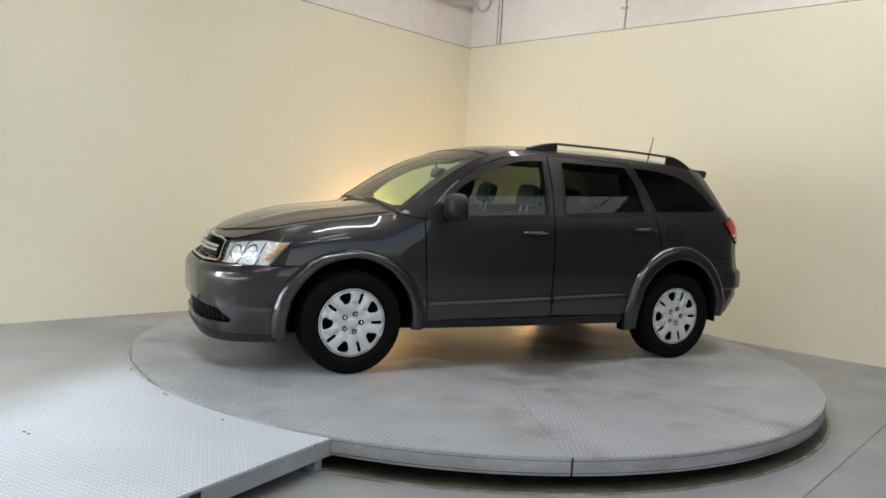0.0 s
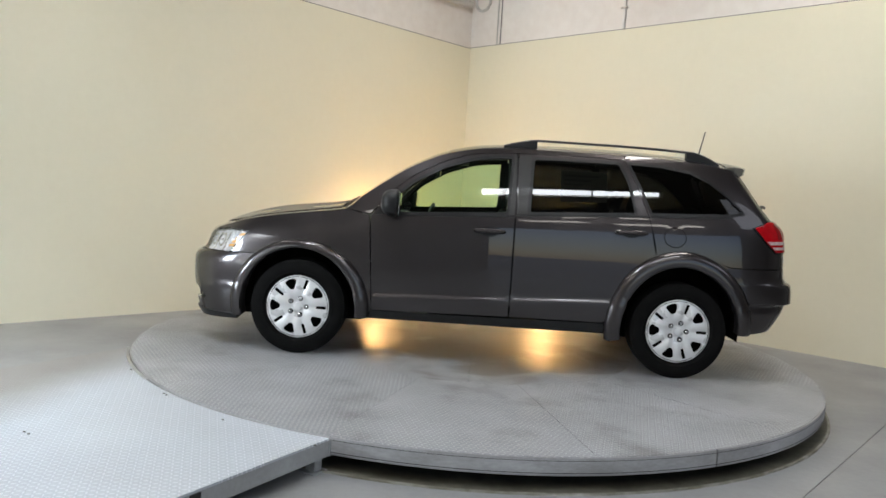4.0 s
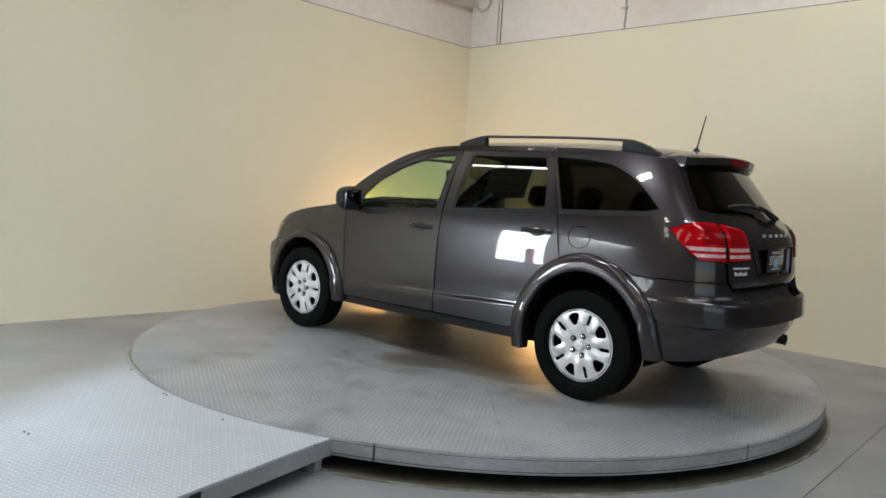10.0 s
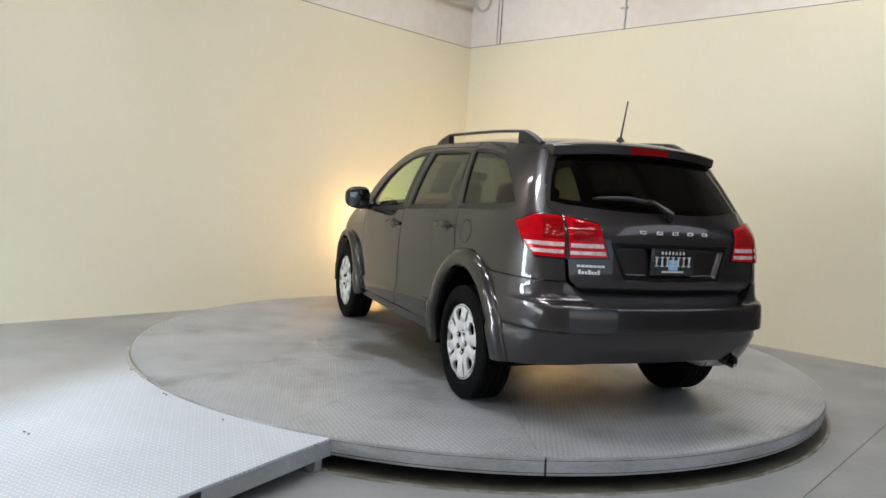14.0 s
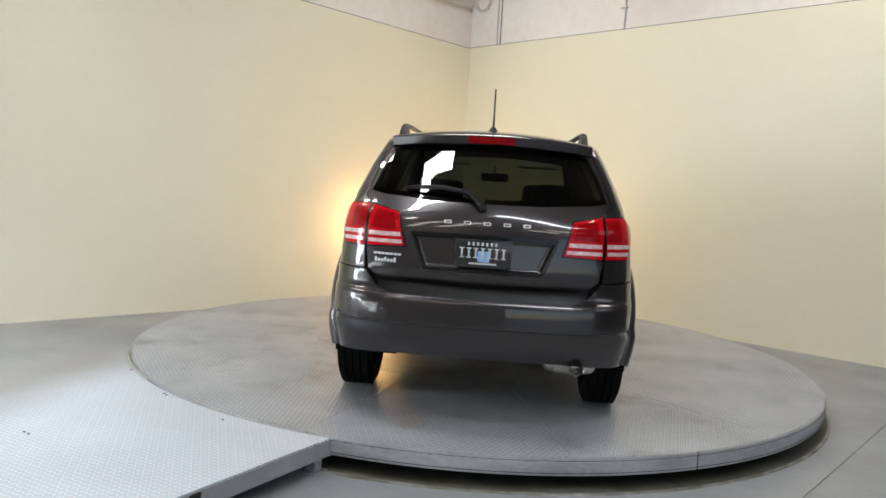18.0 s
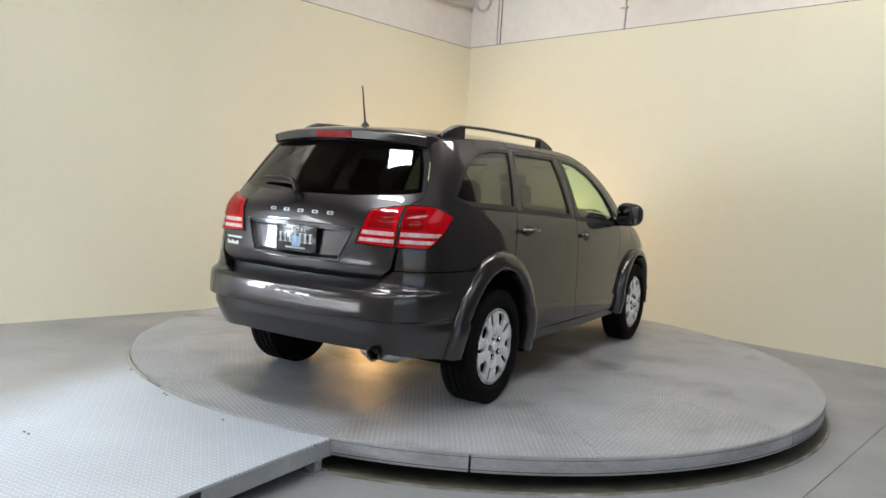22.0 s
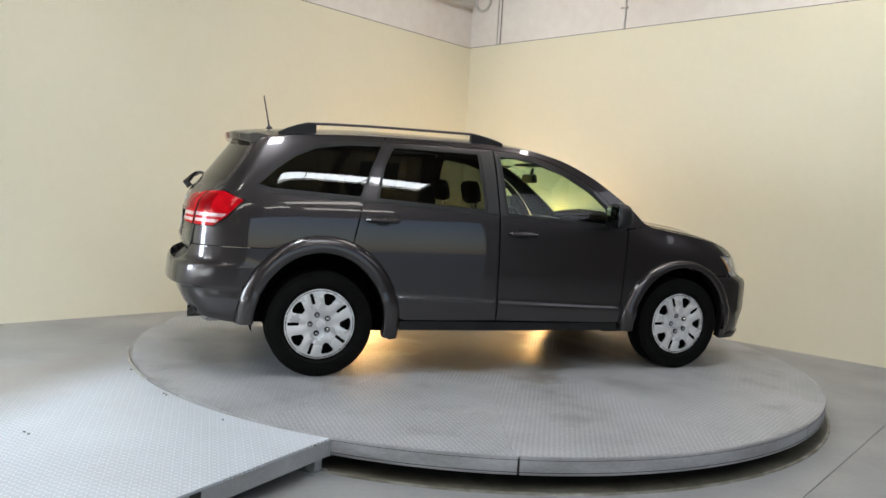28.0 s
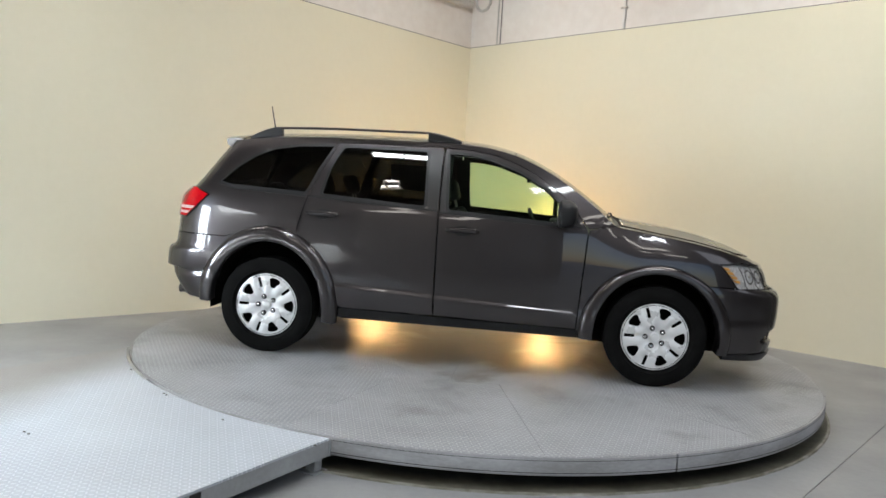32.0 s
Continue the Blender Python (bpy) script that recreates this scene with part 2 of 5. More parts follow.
def box(bm, lo, hi, m=None, bevel=0.0):
    v = bmesh.ops.create_cube(bm, size=1.0)["verts"]
    for p in v:
        p.co = Vector([lo[i] + (p.co[i] + 0.5) * (hi[i] - lo[i]) for i in range(3)])
    if bevel:
        es = list({e for p in v for e in p.link_edges})
        r = bmesh.ops.bevel(bm, geom=es, offset=bevel, segments=2, affect="EDGES", profile=0.5)
        v = list({q for f in r["faces"] for q in f.verts} | {q for q in v if q.is_valid})
    if m is not None:
        for p in v:
            p.co = m @ p.co
    return v


def prism(bm, pts, z0, z1, m=None):
    """A closed outline in plan, raised from z0 to z1."""
    lo = [bm.verts.new((x, y, z0)) for x, y in pts]
    hi = [bm.verts.new((x, y, z1)) for x, y in pts]
    n = len(pts)
    bm.faces.new(list(reversed(lo)))
    bm.faces.new(hi)
    for i in range(n):
        bm.faces.new((lo[i], lo[(i + 1) % n], hi[(i + 1) % n], hi[i]))
    if m is not None:
        for p in lo + hi:
            p.co = m @ p.co


def tube(bm, path, r, sides=10, radii=None, caps=True):
    """A round bar along a path."""
    rings = []
    up = Vector((0, 0, 1))
    for i, p in enumerate(path):
        p = Vector(p)
        d = (Vector(path[min(i + 1, len(path) - 1)]) - Vector(path[max(i - 1, 0)])).normalized()
        s = d.cross(up if abs(d.z) < 0.95 else Vector((1, 0, 0))).normalized()
        t = s.cross(d)
        rr = radii[i] if radii else r
        rings.append([bm.verts.new(p + (s * math.cos(2 * math.pi * k / sides) + t * math.sin(2 * math.pi * k / sides)) * rr) for k in range(sides)])
    for a, b in zip(rings, rings[1:]):
        for k in range(sides):
            bm.faces.new((a[k], a[(k + 1) % sides], b[(k + 1) % sides], b[k]))
    if caps:
        bm.faces.new(list(reversed(rings[0])))
        bm.faces.new(rings[-1])


def spin(bm, profile, axis="y", steps=48, start=0.0, sweep=360.0, at=(0, 0, 0)):
    """A profile of (radius, along) turned round an axis."""
    full = abs(sweep) >= 359.9
    n = steps if full else steps + 1
    rings = []
    for i in range(n):
        a = radians(start + sweep * i / steps)
        c, s = math.cos(a), math.sin(a)
        ring = []
        for r, h in profile:
            co = {"y": (r * c, h, r * s), "z": (r * c, r * s, h), "x": (h, r * c, r * s)}[axis]
            ring.append(bm.verts.new(Vector(co) + Vector(at)))
        rings.append(ring)
    for i in range(n if full else n - 1):
        a, b = rings[i], rings[(i + 1) % n]
        for k in range(len(profile) - 1):
            bm.faces.new((a[k], a[k + 1], b[k + 1], b[k]))
    return rings


# ---------------------------------------------------------------- the hall
def strip_wall(name, p0, u, length, z0, z1a, z1b, thick, inward, material, label, holes=()):
    """A wall from p0 along u; its top runs from z1a to z1b; holes are (from, to, bottom, top)."""
    bm = bmesh.new()
    cuts = sorted({0.0, length, *[h[0] for h in holes], *[h[1] for h in holes]})
    for a, b in zip(cuts, cuts[1:]):
        spans = [(z0, None)]
        for h in holes:
            if h[0] <= a and b <= h[1]:
                spans = ([(z0, h[2])] if h[2] > z0 else []) + [(h[3], None)]
        for lo, hi in spans:
            ta = z1a + (z1b - z1a) * a / length if hi is None else hi
            tb = z1a + (z1b - z1a) * b / length if hi is None else hi
            q = []
            for back in (0, thick):
                for s, z in ((a, lo), (b, lo), (b, tb), (a, ta)):
                    co = p0 + u * s - inward * back
                    q.append(bm.verts.new((co.x, co.y, z)))
            for f in ((0, 1, 2, 3), (7, 6, 5, 4), (0, 4, 5, 1), (1, 5, 6, 2), (2, 6, 7, 3), (3, 7, 4, 0)):
                bm.faces.new([q[i] for i in f])
    bmesh.ops.remove_doubles(bm, verts=bm.verts, dist=0.0005)
    return tagged(part(name, bm, material, smooth=False), label, "wall", kind="structure")


LL, LR, LS = BAY_A, 14.0, 15.0
LOW_L, LOW_R = 3.35, 3.36
LC = 5.75                                         # where the cream wall is ended, just past the view
strip_wall("wall_west", CORNER, UL, LL, FLOOR, LOW_L, LOW_L + 0.026 * LL, 0.16, NL, cream, "smooth cream-painted wall beside the turntable, lit warm near its corner")
strip_wall("wall_east", CORNER, UR, LC, FLOOR, LOW_R, LOW_R + 0.0215 * LC, 0.16, NR, cream, "smooth cream-painted wall behind the turntable")
strip_wall("wall_west_upper", CORNER - NL * 0.05 - UL * 0.05, UL, LL, LOW_L - 0.3, CEIL, CEIL, 0.11, NL, upper, "whitewashed upper wall above the cream paint, stained")
strip_wall("wall_east_upper", CORNER - NR * 0.05 - UR * 0.05, UR, LC, LOW_R - 0.3, CEIL, CEIL, 0.11, NR, upper, "whitewashed upper wall above the cream paint, stained")
# unseen dark wall, added so that the car's flank mirrors something dark
strip_wall("wall_hall_east", CORNER + UR * LC, UR, LR - LC, FLOOR, CEIL, CEIL, 0.16, NR, hall_dark, "dark brown wall added past the view, to darken reflections")
strip_wall("wall_bay_end", CORNER + UL * BAY_A, UR, BAY_B, FLOOR, CEIL, CEIL, 0.16, -UL, hall_dark, "dark brown end wall out of view with an open hatch and an added slot", [HATCH, SLOT])
strip_wall("wall_bay_side", CORNER + UL * BAY_A + UR * BAY_B, UL, LS - BAY_A, FLOOR, CEIL, CEIL, 0.16, UR, hall, "dull grey-brown hall wall")
strip_wall("wall_south", CORNER + UL * LS + UR * BAY_B, UR, LR - BAY_B, FLOOR, CEIL, CEIL, 0.2, -UL, hall, "dull grey-brown hall wall")
strip_wall("wall_north", CORNER + UR * LR, UL, LS, FLOOR, CEIL, CEIL, 0.2, -UR, hall_dark, "dark brown hall wall out of view with a wide open loading bay", [GATE])

# ceiling with skylight openings
bm = bmesh.new()
HALL = [(-0.16, -0.16), (BAY_A, -0.16), (BAY_A, BAY_B), (LS, BAY_B), (LS, LR), (-0.16, LR)]
q = [at_ab(a + (0.1 if a > 0 else -0.1), b + (0.1 if b > 0 else -0.1)) for a, b in HALL]
from mathutils import geometry
pts, edges = [Vector((p.x, p.y)) for p in q], [(i, (i + 1) % 6) for i in range(6)]
for (sx, sy), turn, w, h, watts in SKY_AT:
    k = len(pts)
    for dx, dy in ((-w / 2, -h / 2), (w / 2, -h / 2), (w / 2, h / 2), (-w / 2, h / 2)):
        c = pose(sx, sy, 0, 0, 0, turn) @ Vector((dx, dy, 0))
        pts.append(c.to_2d())
    edges += [(k, k + 1), (k + 1, k + 2), (k + 2, k + 3), (k + 3, k)]
cv, ce, cf, *_ = geometry.delaunay_2d_cdt(pts, edges, [], 1, 1e-6)
vv = [bm.verts.new((p.x, p.y, CEIL)) for p in cv]
for f in cf:
    cen = sum((cv[i] for i in f), Vector((0, 0))) / len(f)
    covered = False
    for (sx, sy), turn, w, h, watts in SKY_AT:
        loc = pose(sx, sy, 0, 0, 0, turn).inverted() @ Vector((cen.x, cen.y, 0))
        covered |= abs(loc.x) < w / 2 and abs(loc.y) < h / 2
    if not covered:
        bm.faces.new([vv[i] for i in f])
ext = bmesh.ops.extrude_face_region(bm, geom=list(bm.faces))
for g in ext["geom"]:
    if isinstance(g, bmesh.types.BMVert):
        g.co.z += 0.18
tagged(part("ceiling", bm, deckc, smooth=False), "dark grey hall ceiling with skylight openings", "ceiling", kind="structure")

# ground: the hall floor and the yard outside are one sheet
bm = bmesh.new()
r = 400
bm.faces.new([bm.verts.new(p) for p in ((-r, -r, FLOOR - 0.01), (r, -r, FLOOR - 0.01), (r, r, FLOOR - 0.01), (-r, r, FLOOR - 0.01))])
tagged(part("ground", bm, apron, smooth=False), "pale concrete yard outside the loading door", "ground", kind="structure")
bm = bmesh.new()
bm.faces.new([bm.verts.new(at_ab(a, b, FLOOR)) for a, b in HALL])
jd = Vector((1.24, 1.565, 0)).normalized()
jn = Vector((-jd.y, jd.x, 0))
for at, nrm in ((Vector((3.028, -0.954, 0)), jn),):
    for sg in (-0.0025, 0.0025):
        bmesh.ops.bisect_plane(bm, geom=bm.verts[:] + bm.edges[:] + bm.faces[:], plane_co=at + nrm * sg, plane_no=nrm)
    bmesh.ops.delete(bm, geom=[f for f in bm.faces if abs((f.calc_center_median() - at).dot(nrm)) < 0.002], context="FACES")
ext = bmesh.ops.extrude_face_region(bm, geom=list(bm.faces))
for g in ext["geom"]:
    if isinstance(g, bmesh.types.BMVert):
        g.co.z -= 0.012
tagged(part("floor", bm, concrete, smooth=False), "grey-painted concrete hall floor with worn patches and saw-cut joints", "floor", kind="structure")
bm = bmesh.new()
r = 40
bm.faces.new([bm.verts.new(at_ab(a, b, FLOOR - 0.007)) for a, b in HALL])
tagged(part("floor_joint", bm, black_gap, smooth=False), "dark filler in the saw-cut floor joints", "floor joint", kind="structure")

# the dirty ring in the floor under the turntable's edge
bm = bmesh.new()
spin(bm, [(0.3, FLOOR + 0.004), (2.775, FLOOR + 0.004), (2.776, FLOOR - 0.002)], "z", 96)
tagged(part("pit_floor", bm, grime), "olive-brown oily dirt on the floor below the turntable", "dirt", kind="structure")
bm = bmesh.new()
spin(bm, [(2.776, FLOOR - 0.004), (2.776, FLOOR + 0.009), (2.790, FLOOR + 0.009), (2.796, FLOOR - 0.004)], "z", 96)
tagged(part("pit_edging", bm, ring_paint), "thin pale edging ring on the floor round the turntable", "edging", kind="structure")

# ---------------------------------------------------------------- turntable
table = tagged(new("turntable"), "round grey steel turntable with tread-plate deck", "turntable")
SEAM0, JOINT0 = -79.0, -78.5


def sector(bm, r0, r1, a0, a1, z0, z1, gap=0.0014, steps=10):
    pts = []
    for r, seq in ((r1, range(steps + 1)), (r0, range(steps, -1, -1))):
        da = math.degrees(gap / max(r, 0.05))
        if r < 0.02:
            pts.append((0.0, 0.0))
            continue
        for i in seq:
            a = radians(a0 + da + (a1 - a0 - 2 * da) * i / steps)
            pts.append((r * math.cos(a), r * math.sin(a)))
    prism(bm, pts, z0, z1)


for k in range(12):
    bm = bmesh.new()
    sector(bm, 1.3325, TABLE_R - 0.016, SEAM0 + 30 * k, SEAM0 + 30 * k + 30, -0.012, 0.0)
    part("deck_plate", bm, plate_paint[k % 3], table, smooth=False)
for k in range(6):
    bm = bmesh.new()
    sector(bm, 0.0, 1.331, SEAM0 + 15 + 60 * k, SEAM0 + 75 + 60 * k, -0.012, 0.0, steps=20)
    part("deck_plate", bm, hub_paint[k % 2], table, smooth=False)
bm = bmesh.new()
spin(bm, [(0.0, -0.014), (TABLE_R - 0.03, -0.014), (TABLE_R - 0.03, -0.085), (0.0, -0.085)], "z", 64)
part("deck_frame", bm, black_gap, table, "black steel frame under the deck")
for k in range(8):
    bm = bmesh.new()
    n, g = 16, 0.13
    prof = [(TABLE_R - 0.026, -0.096), (TABLE_R - 0.004, -0.096), (TABLE_R, -0.092), (TABLE_R, -0.005), (TABLE_R - 0.003, 0.0), (TABLE_R - 0.010, 0.0), (TABLE_R - 0.026, -0.013)]
    rings = spin(bm, prof + [prof[0]], "z", n, JOINT0 + 45 * k + g, 45 - 2 * g)
    for ring in (rings[0], rings[-1]):
        bm.faces.new(ring[:-1])
    bmesh.ops.remove_doubles(bm, verts=bm.verts, dist=0.0004)
    part("rim_band", bm, edge_paint, table, "grey steel rim band with scuffed paint", smooth=True)
for z0, z1, mat, label in ((-0.0815, -0.0785, black_gap, "dark groove above the rim's foot"), (-0.0165, -0.0145, black_gap, "thin dark line below the rim's edge")):
    bm = bmesh.new()
    spin(bm, [(TABLE_R - 0.001, z0), (TABLE_R + 0.0012, z0), (TABLE_R + 0.0012, z1), (TABLE_R - 0.001, z1)], "z", 128)
    part("rim_groove", bm, mat, table, label)
bm = bmesh.new()
spin(bm, [(0.0, -0.085), (1.9, -0.085), (1.9, FLOOR + 0.001), (0.0, FLOOR + 0.001)], "z", 48)
part("base_drum", bm, black_gap, table, "black drum below the deck")

# the bridge platform beside it
PU = Vector((-0.472, -0.881, 0)).normalized()
PN = Vector((-0.881, 0.472, 0)).normalized()
P_NEAR, P_FAR, P_LEN = -0.637, 1.777, 4.5


def plat_xy(n, u):
    p = PN * n + PU * u
    return p.x, p.y


rr = TABLE_R + 0.018
pts = []
for i in range(25):
    n = P_NEAR + (P_FAR - P_NEAR) * i / 24
    pts.append(plat_xy(n, math.sqrt(rr * rr - n * n)))
pts += [plat_xy(P_FAR, P_LEN), plat_xy(P_NEAR, P_LEN)]
platform = tagged(new("platform"), "pale grey tread-plate bridge platform leading onto the turntable", "platform")
bm = bmesh.new()
prism(bm, pts, -0.012, 0.0)
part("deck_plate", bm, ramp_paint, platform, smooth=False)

# its edge beams, legs, worn steel edge strip and bolts
bm = bmesh.new()
u0 = math.sqrt(rr * rr - P_NEAR * P_NEAR)
pm = Matrix(((PU.x, PN.x, 0, 0), (PU.y, PN.y, 0, 0), (0, 0, 1, 0), (0, 0, 0, 1)))
box(bm, (u0 + 0.002, P_NEAR + 0.003, -0.098), (P_LEN, P_NEAR + 0.010, -0.0125), pm)
box(bm, (u0 + 0.002, P_NEAR + 0.010, -0.098), (P_LEN, P_NEAR + 0.055, -0.091), pm)
part("side_beam", bm, beam_paint, platform, "grey steel channel along the edge", smooth=False)
bm = bmesh.new()
box(bm, (u0 - 0.026, P_NEAR + 0.001, -0.100), (u0 + 0.001, P_NEAR + 0.075, -0.0125), pm, 0.003)
part("end_plate", bm, beam_paint, platform)
bm = bmesh.new()
box(bm, (math.sqrt(rr * rr - P_FAR * P_FAR) + 0.02, P_FAR - 0.010, -0.098), (P_LEN, P_FAR - 0.003, -0.0125), pm)
part("side_beam", bm, beam_paint, platform, smooth=False)
for u in (u0 + 0.045, u0 + 0.94, u0 + 1.9):
    for n in (P_NEAR + 0.03, P_FAR - 0.09):
        if u < math.sqrt(rr * rr - n * n) + 0.03:
            continue
        bm = bmesh.new()
        box(bm, (u - 0.03, n, FLOOR + 0.008), (u + 0.03, n + 0.06, -0.09), pm, 0.004)
        box(bm, (u - 0.055, n - 0.018, FLOOR), (u + 0.055, n + 0.08, FLOOR + 0.008), pm)
        part("leg", bm, beam_paint, platform, "short square steel leg", smooth=False)
bm = bmesh.new()
box(bm, (u0 + 0.848, P_NEAR - 0.004, -0.099), (u0 + 0.905, P_NEAR + 0.006, -0.016), pm)
part("splice_gap", bm, black_gap, platform, "dark gap in the beam")
bm = bmesh.new()
a0 = math.degrees(math.atan2(-1.038, -2.573))
spin(bm, [(rr - 0.010, 0.0005), (rr - 0.010, 0.005), (rr + 0.008, 0.005), (rr + 0.010, 0.0005)], "z", 40, a0, 20)
part("edge_strip", bm, steel_bare, platform, "bare worn steel strip along the curved edge")
for x, y in ((-2.187, -2.934), (-2.150, -2.958), (-1.828, -2.123), (-1.800, -2.150), (-2.252, -1.652), (-1.33, -2.52), (-0.76, -2.80)):
    bm = bmesh.new()
    spin(bm, [(0.0, 0.004), (0.006, 0.004), (0.008, 0.0005)], "z", 10, at=(x, y, 0))
    part("bolt", bm, bolt_dark, platform, "dark bolt head")


# warm lamps low on both cream walls, behind the car
def wall_lamp(at, out, along):
    m = Matrix.Translation(at) @ Matrix((( along.x, out.x, 0, 0), (along.y, out.y, 0, 0), (0, 0, 1, 0), (0, 0, 0, 1)))
    lamp = tagged(new("wall_lamp"), "warm glowing wall lamp with an upright glass shade", "lamp", "lamps on the cream walls")
    lamp.matrix_world = m
    bm = bmesh.new()
    box(bm, (-0.06, 0.0, -0.10), (0.06, 0.02, 0.10), None, 0.004)
    box(bm, (-0.015, 0.018, -0.02), (0.015, 0.16, 0.02))
    part("back_plate", bm, lamp_metal, lamp)
    bm = bmesh.new()
    box(bm, (-0.115, 0.155, -0.22), (0.115, 0.235, 0.22), None, 0.02)
    part("shade", bm, warm_glass, lamp, "glowing warm glass shade")
    # plate added behind the shade to block its glow on the wall
    bm = bmesh.new()
    box(bm, (-0.100, 0.142, -0.210), (0.100, 0.154, 0.210), None, 0.003)
    part("reflector", bm, lamp_metal, lamp, "metal plate added to keep the shade's light off the wall")
    bm = bmesh.new()
    box(bm, (-0.12, 0.15, -0.235), (0.12, 0.24, -0.222), None, 0.004)
    part("cap", bm, lamp_metal, lamp)
    bm = bmesh.new()
    box(bm, (-0.085, 0.167, 0.219), (0.085, 0.223, 0.226), None, 0.002)
    part("mantle", bm, warm_mantle, lamp, "open glowing top of the uplighter")
    return lamp


wall_lamp(on_left(1.70, 0.0, 0.80), NL, UL)
wall_lamp(on_right(1.70, 0.0, 0.82), NR, UR)


# conduits on the whitewashed wall above the cream paint
def conduit(pts, r, material, label, clamps=()):
    c = tagged(new("conduit"), label, "conduit", "conduits on the upper wall")
    bm = bmesh.new()
    tube(bm, pts, r, 10)
    part("pipe", bm, material, c)
    for p in clamps:
        bm = bmesh.new()
        box(bm, (-0.045, -0.012, -0.010), (0.045, 0.02, 0.010), Matrix.Translation(p) @ Matrix(((UR.x, NR.x, 0, 0), (UR.y, NR.y, 0, 0), (0, 0, 1, 0), (0, 0, 0, 1))), 0.003)
        part("clamp", bm, lamp_metal, c)


conduit([on_right(0.50, -0.035, 3.30), on_right(0.50, -0.035, CEIL)], 0.007, dark_pipe, "thin dark conduit running up the upper wall")
conduit([on_right(0.44, -0.035, 3.32), on_right(0.44, -0.035, CEIL)], 0.010, conduit_paint, "thin pale conduit running up the upper wall")
conduit([on_right(2.41, -0.030, 3.36), on_right(2.41, -0.030, CEIL)], 0.018, pale_pipe, "pale conduit running up the upper wall", [on_right(2.41, -0.03, 3.68)])
loop = [on_right(0.02, -0.03, 4.4), on_right(0.03, -0.03, 4.02)] + [on_right(0.16 - 0.13 * math.cos(radians(a)), -0.03, 4.0 - 0.13 * math.sin(radians(a))) for a in range(20, 180, 20)] + [on_right(0.29, -0.03, 4.02), on_right(0.29, -0.03, 4.4)]
conduit(loop, 0.02, conduit_paint, "looped cable conduit in the corner of the upper wall")
bm = bmesh.new()
tube(bm, [on_left(0.03, 0.0, 3.96), on_left(6.0, 0.0, 3.96)], 0.05, 12)
tagged(part("pipe", bm, conduit_paint), "stained horizontal pipe along the upper wall", "pipe")


# dark top edges of the cream paint
for name, ends in (("wall_trim_west", (on_left(0.0, 0.0, LOW_L), on_left(LL, 0.0, LOW_L + 0.026 * LL))), ("wall_trim_east", (on_right(0.0, 0.0, LOW_R), on_right(LC, 0.0, LOW_R + 0.0215 * LC)))):
    bm = bmesh.new()
    tube(bm, ends, 0.0045, 6)
    tagged(part(name, bm, dark_pipe), "thin grey-brown edge strip on top of the cream wall", "trim", kind="structure")

# skylight glazing bars, on the added ones too
for (sx, sy), turn, w, h, watts in SKY_AT:
    sk = tagged(new("skylight"), "barred ceiling skylight out of view, several added to light the hall", "skylight", "skylights in the ceiling")
    sk.matrix_world = pose(sx, sy, CEIL + 0.03, 0, 0, turn)
    bm = bmesh.new()
    for x0, x1, y0, y1 in ((-w / 2, w / 2, -h / 2, -h / 2 + 0.05), (-w / 2, w / 2, h / 2 - 0.05, h / 2), (-w / 2, -w / 2 + 0.05, -h / 2 + 0.05, h / 2 - 0.05), (w / 2 - 0.05, w / 2, -h / 2 + 0.05, h / 2 - 0.05)):
        box(bm, (x0, y0, 0), (x1, y1, 0.05))
    part("skylight_frame", bm, lamp_metal, sk, smooth=False)
    bars = max(1, int(max(w, h) / 1.1))
    for i in range(1, bars + 1):
        bm = bmesh.new()
        if h >= w:
            box(bm, (-w / 2 + 0.05, -h / 2 + h * i / (bars + 1) - 0.012, 0), (w / 2 - 0.05, -h / 2 + h * i / (bars + 1) + 0.012, 0.04))
        else:
            box(bm, (-w / 2 + w * i / (bars + 1) - 0.012, -h / 2 + 0.05, 0), (-w / 2 + w * i / (bars + 1) + 0.012, h / 2 - 0.05, 0.04))
        part("glazing_bar", bm, lamp_metal, sk, smooth=False)

# the added strip lights: a white housing with a diffuser below
for sx, sy, watts in STRIPS:
    sl = tagged(new("added_strip_light"), "white fluorescent strip light added out of view as fill", "lamp", "strip lights of the hall")
    sl.matrix_world = pose(sx, sy, CEIL - 0.105, 0, 0, 40)
    bm = bmesh.new()
    box(bm, (-0.90, -0.33, 0.008), (0.90, 0.33, 0.095), None, 0.01)
    part("housing", bm, pale_pipe, sl)
    for sg in (-1, 1):
        bm = bmesh.new()
        box(bm, (min(sg * 0.86, sg * 0.90), -0.32, -0.02), (max(sg * 0.86, sg * 0.90), 0.32, 0.006), None, 0.004)
        part("end_cap", bm, pale_pipe, sl)

# an added pale low wall beyond the hatch, its face giving the light band mirrored in the car's flank; red bollards and
# a trolley stand on it
bm = bmesh.new()
q = [at_ab(a, b) for a, b in ((BAY_A + 1.3, -0.4), (BAY_A + 1.6, -0.4), (BAY_A + 1.6, 5.4), (BAY_A + 1.3, 5.4))]
prism(bm, [(p.x, p.y) for p in q], FLOOR - 0.01, 0.70)
tagged(part("added_yard_wall", bm, pale_pipe, smooth=False), "pale low wall added out of view, mirrored in the car's flank", "wall", kind="structure")
for b in (1.12, 1.74):
    bm = bmesh.new()
    spin(bm, [(0.0, 0.60), (0.04, 0.595), (0.065, 0.57), (0.07, 0.54), (0.07, 0.0)], "z", 20)
    tagged(part("bollard", bm, bollard_red, at=Matrix.Translation(at_ab(BAY_A + 1.42, b, 0.70))), "red-painted steel bollard on the yard wall", "bollard", "bollards on the yard wall")
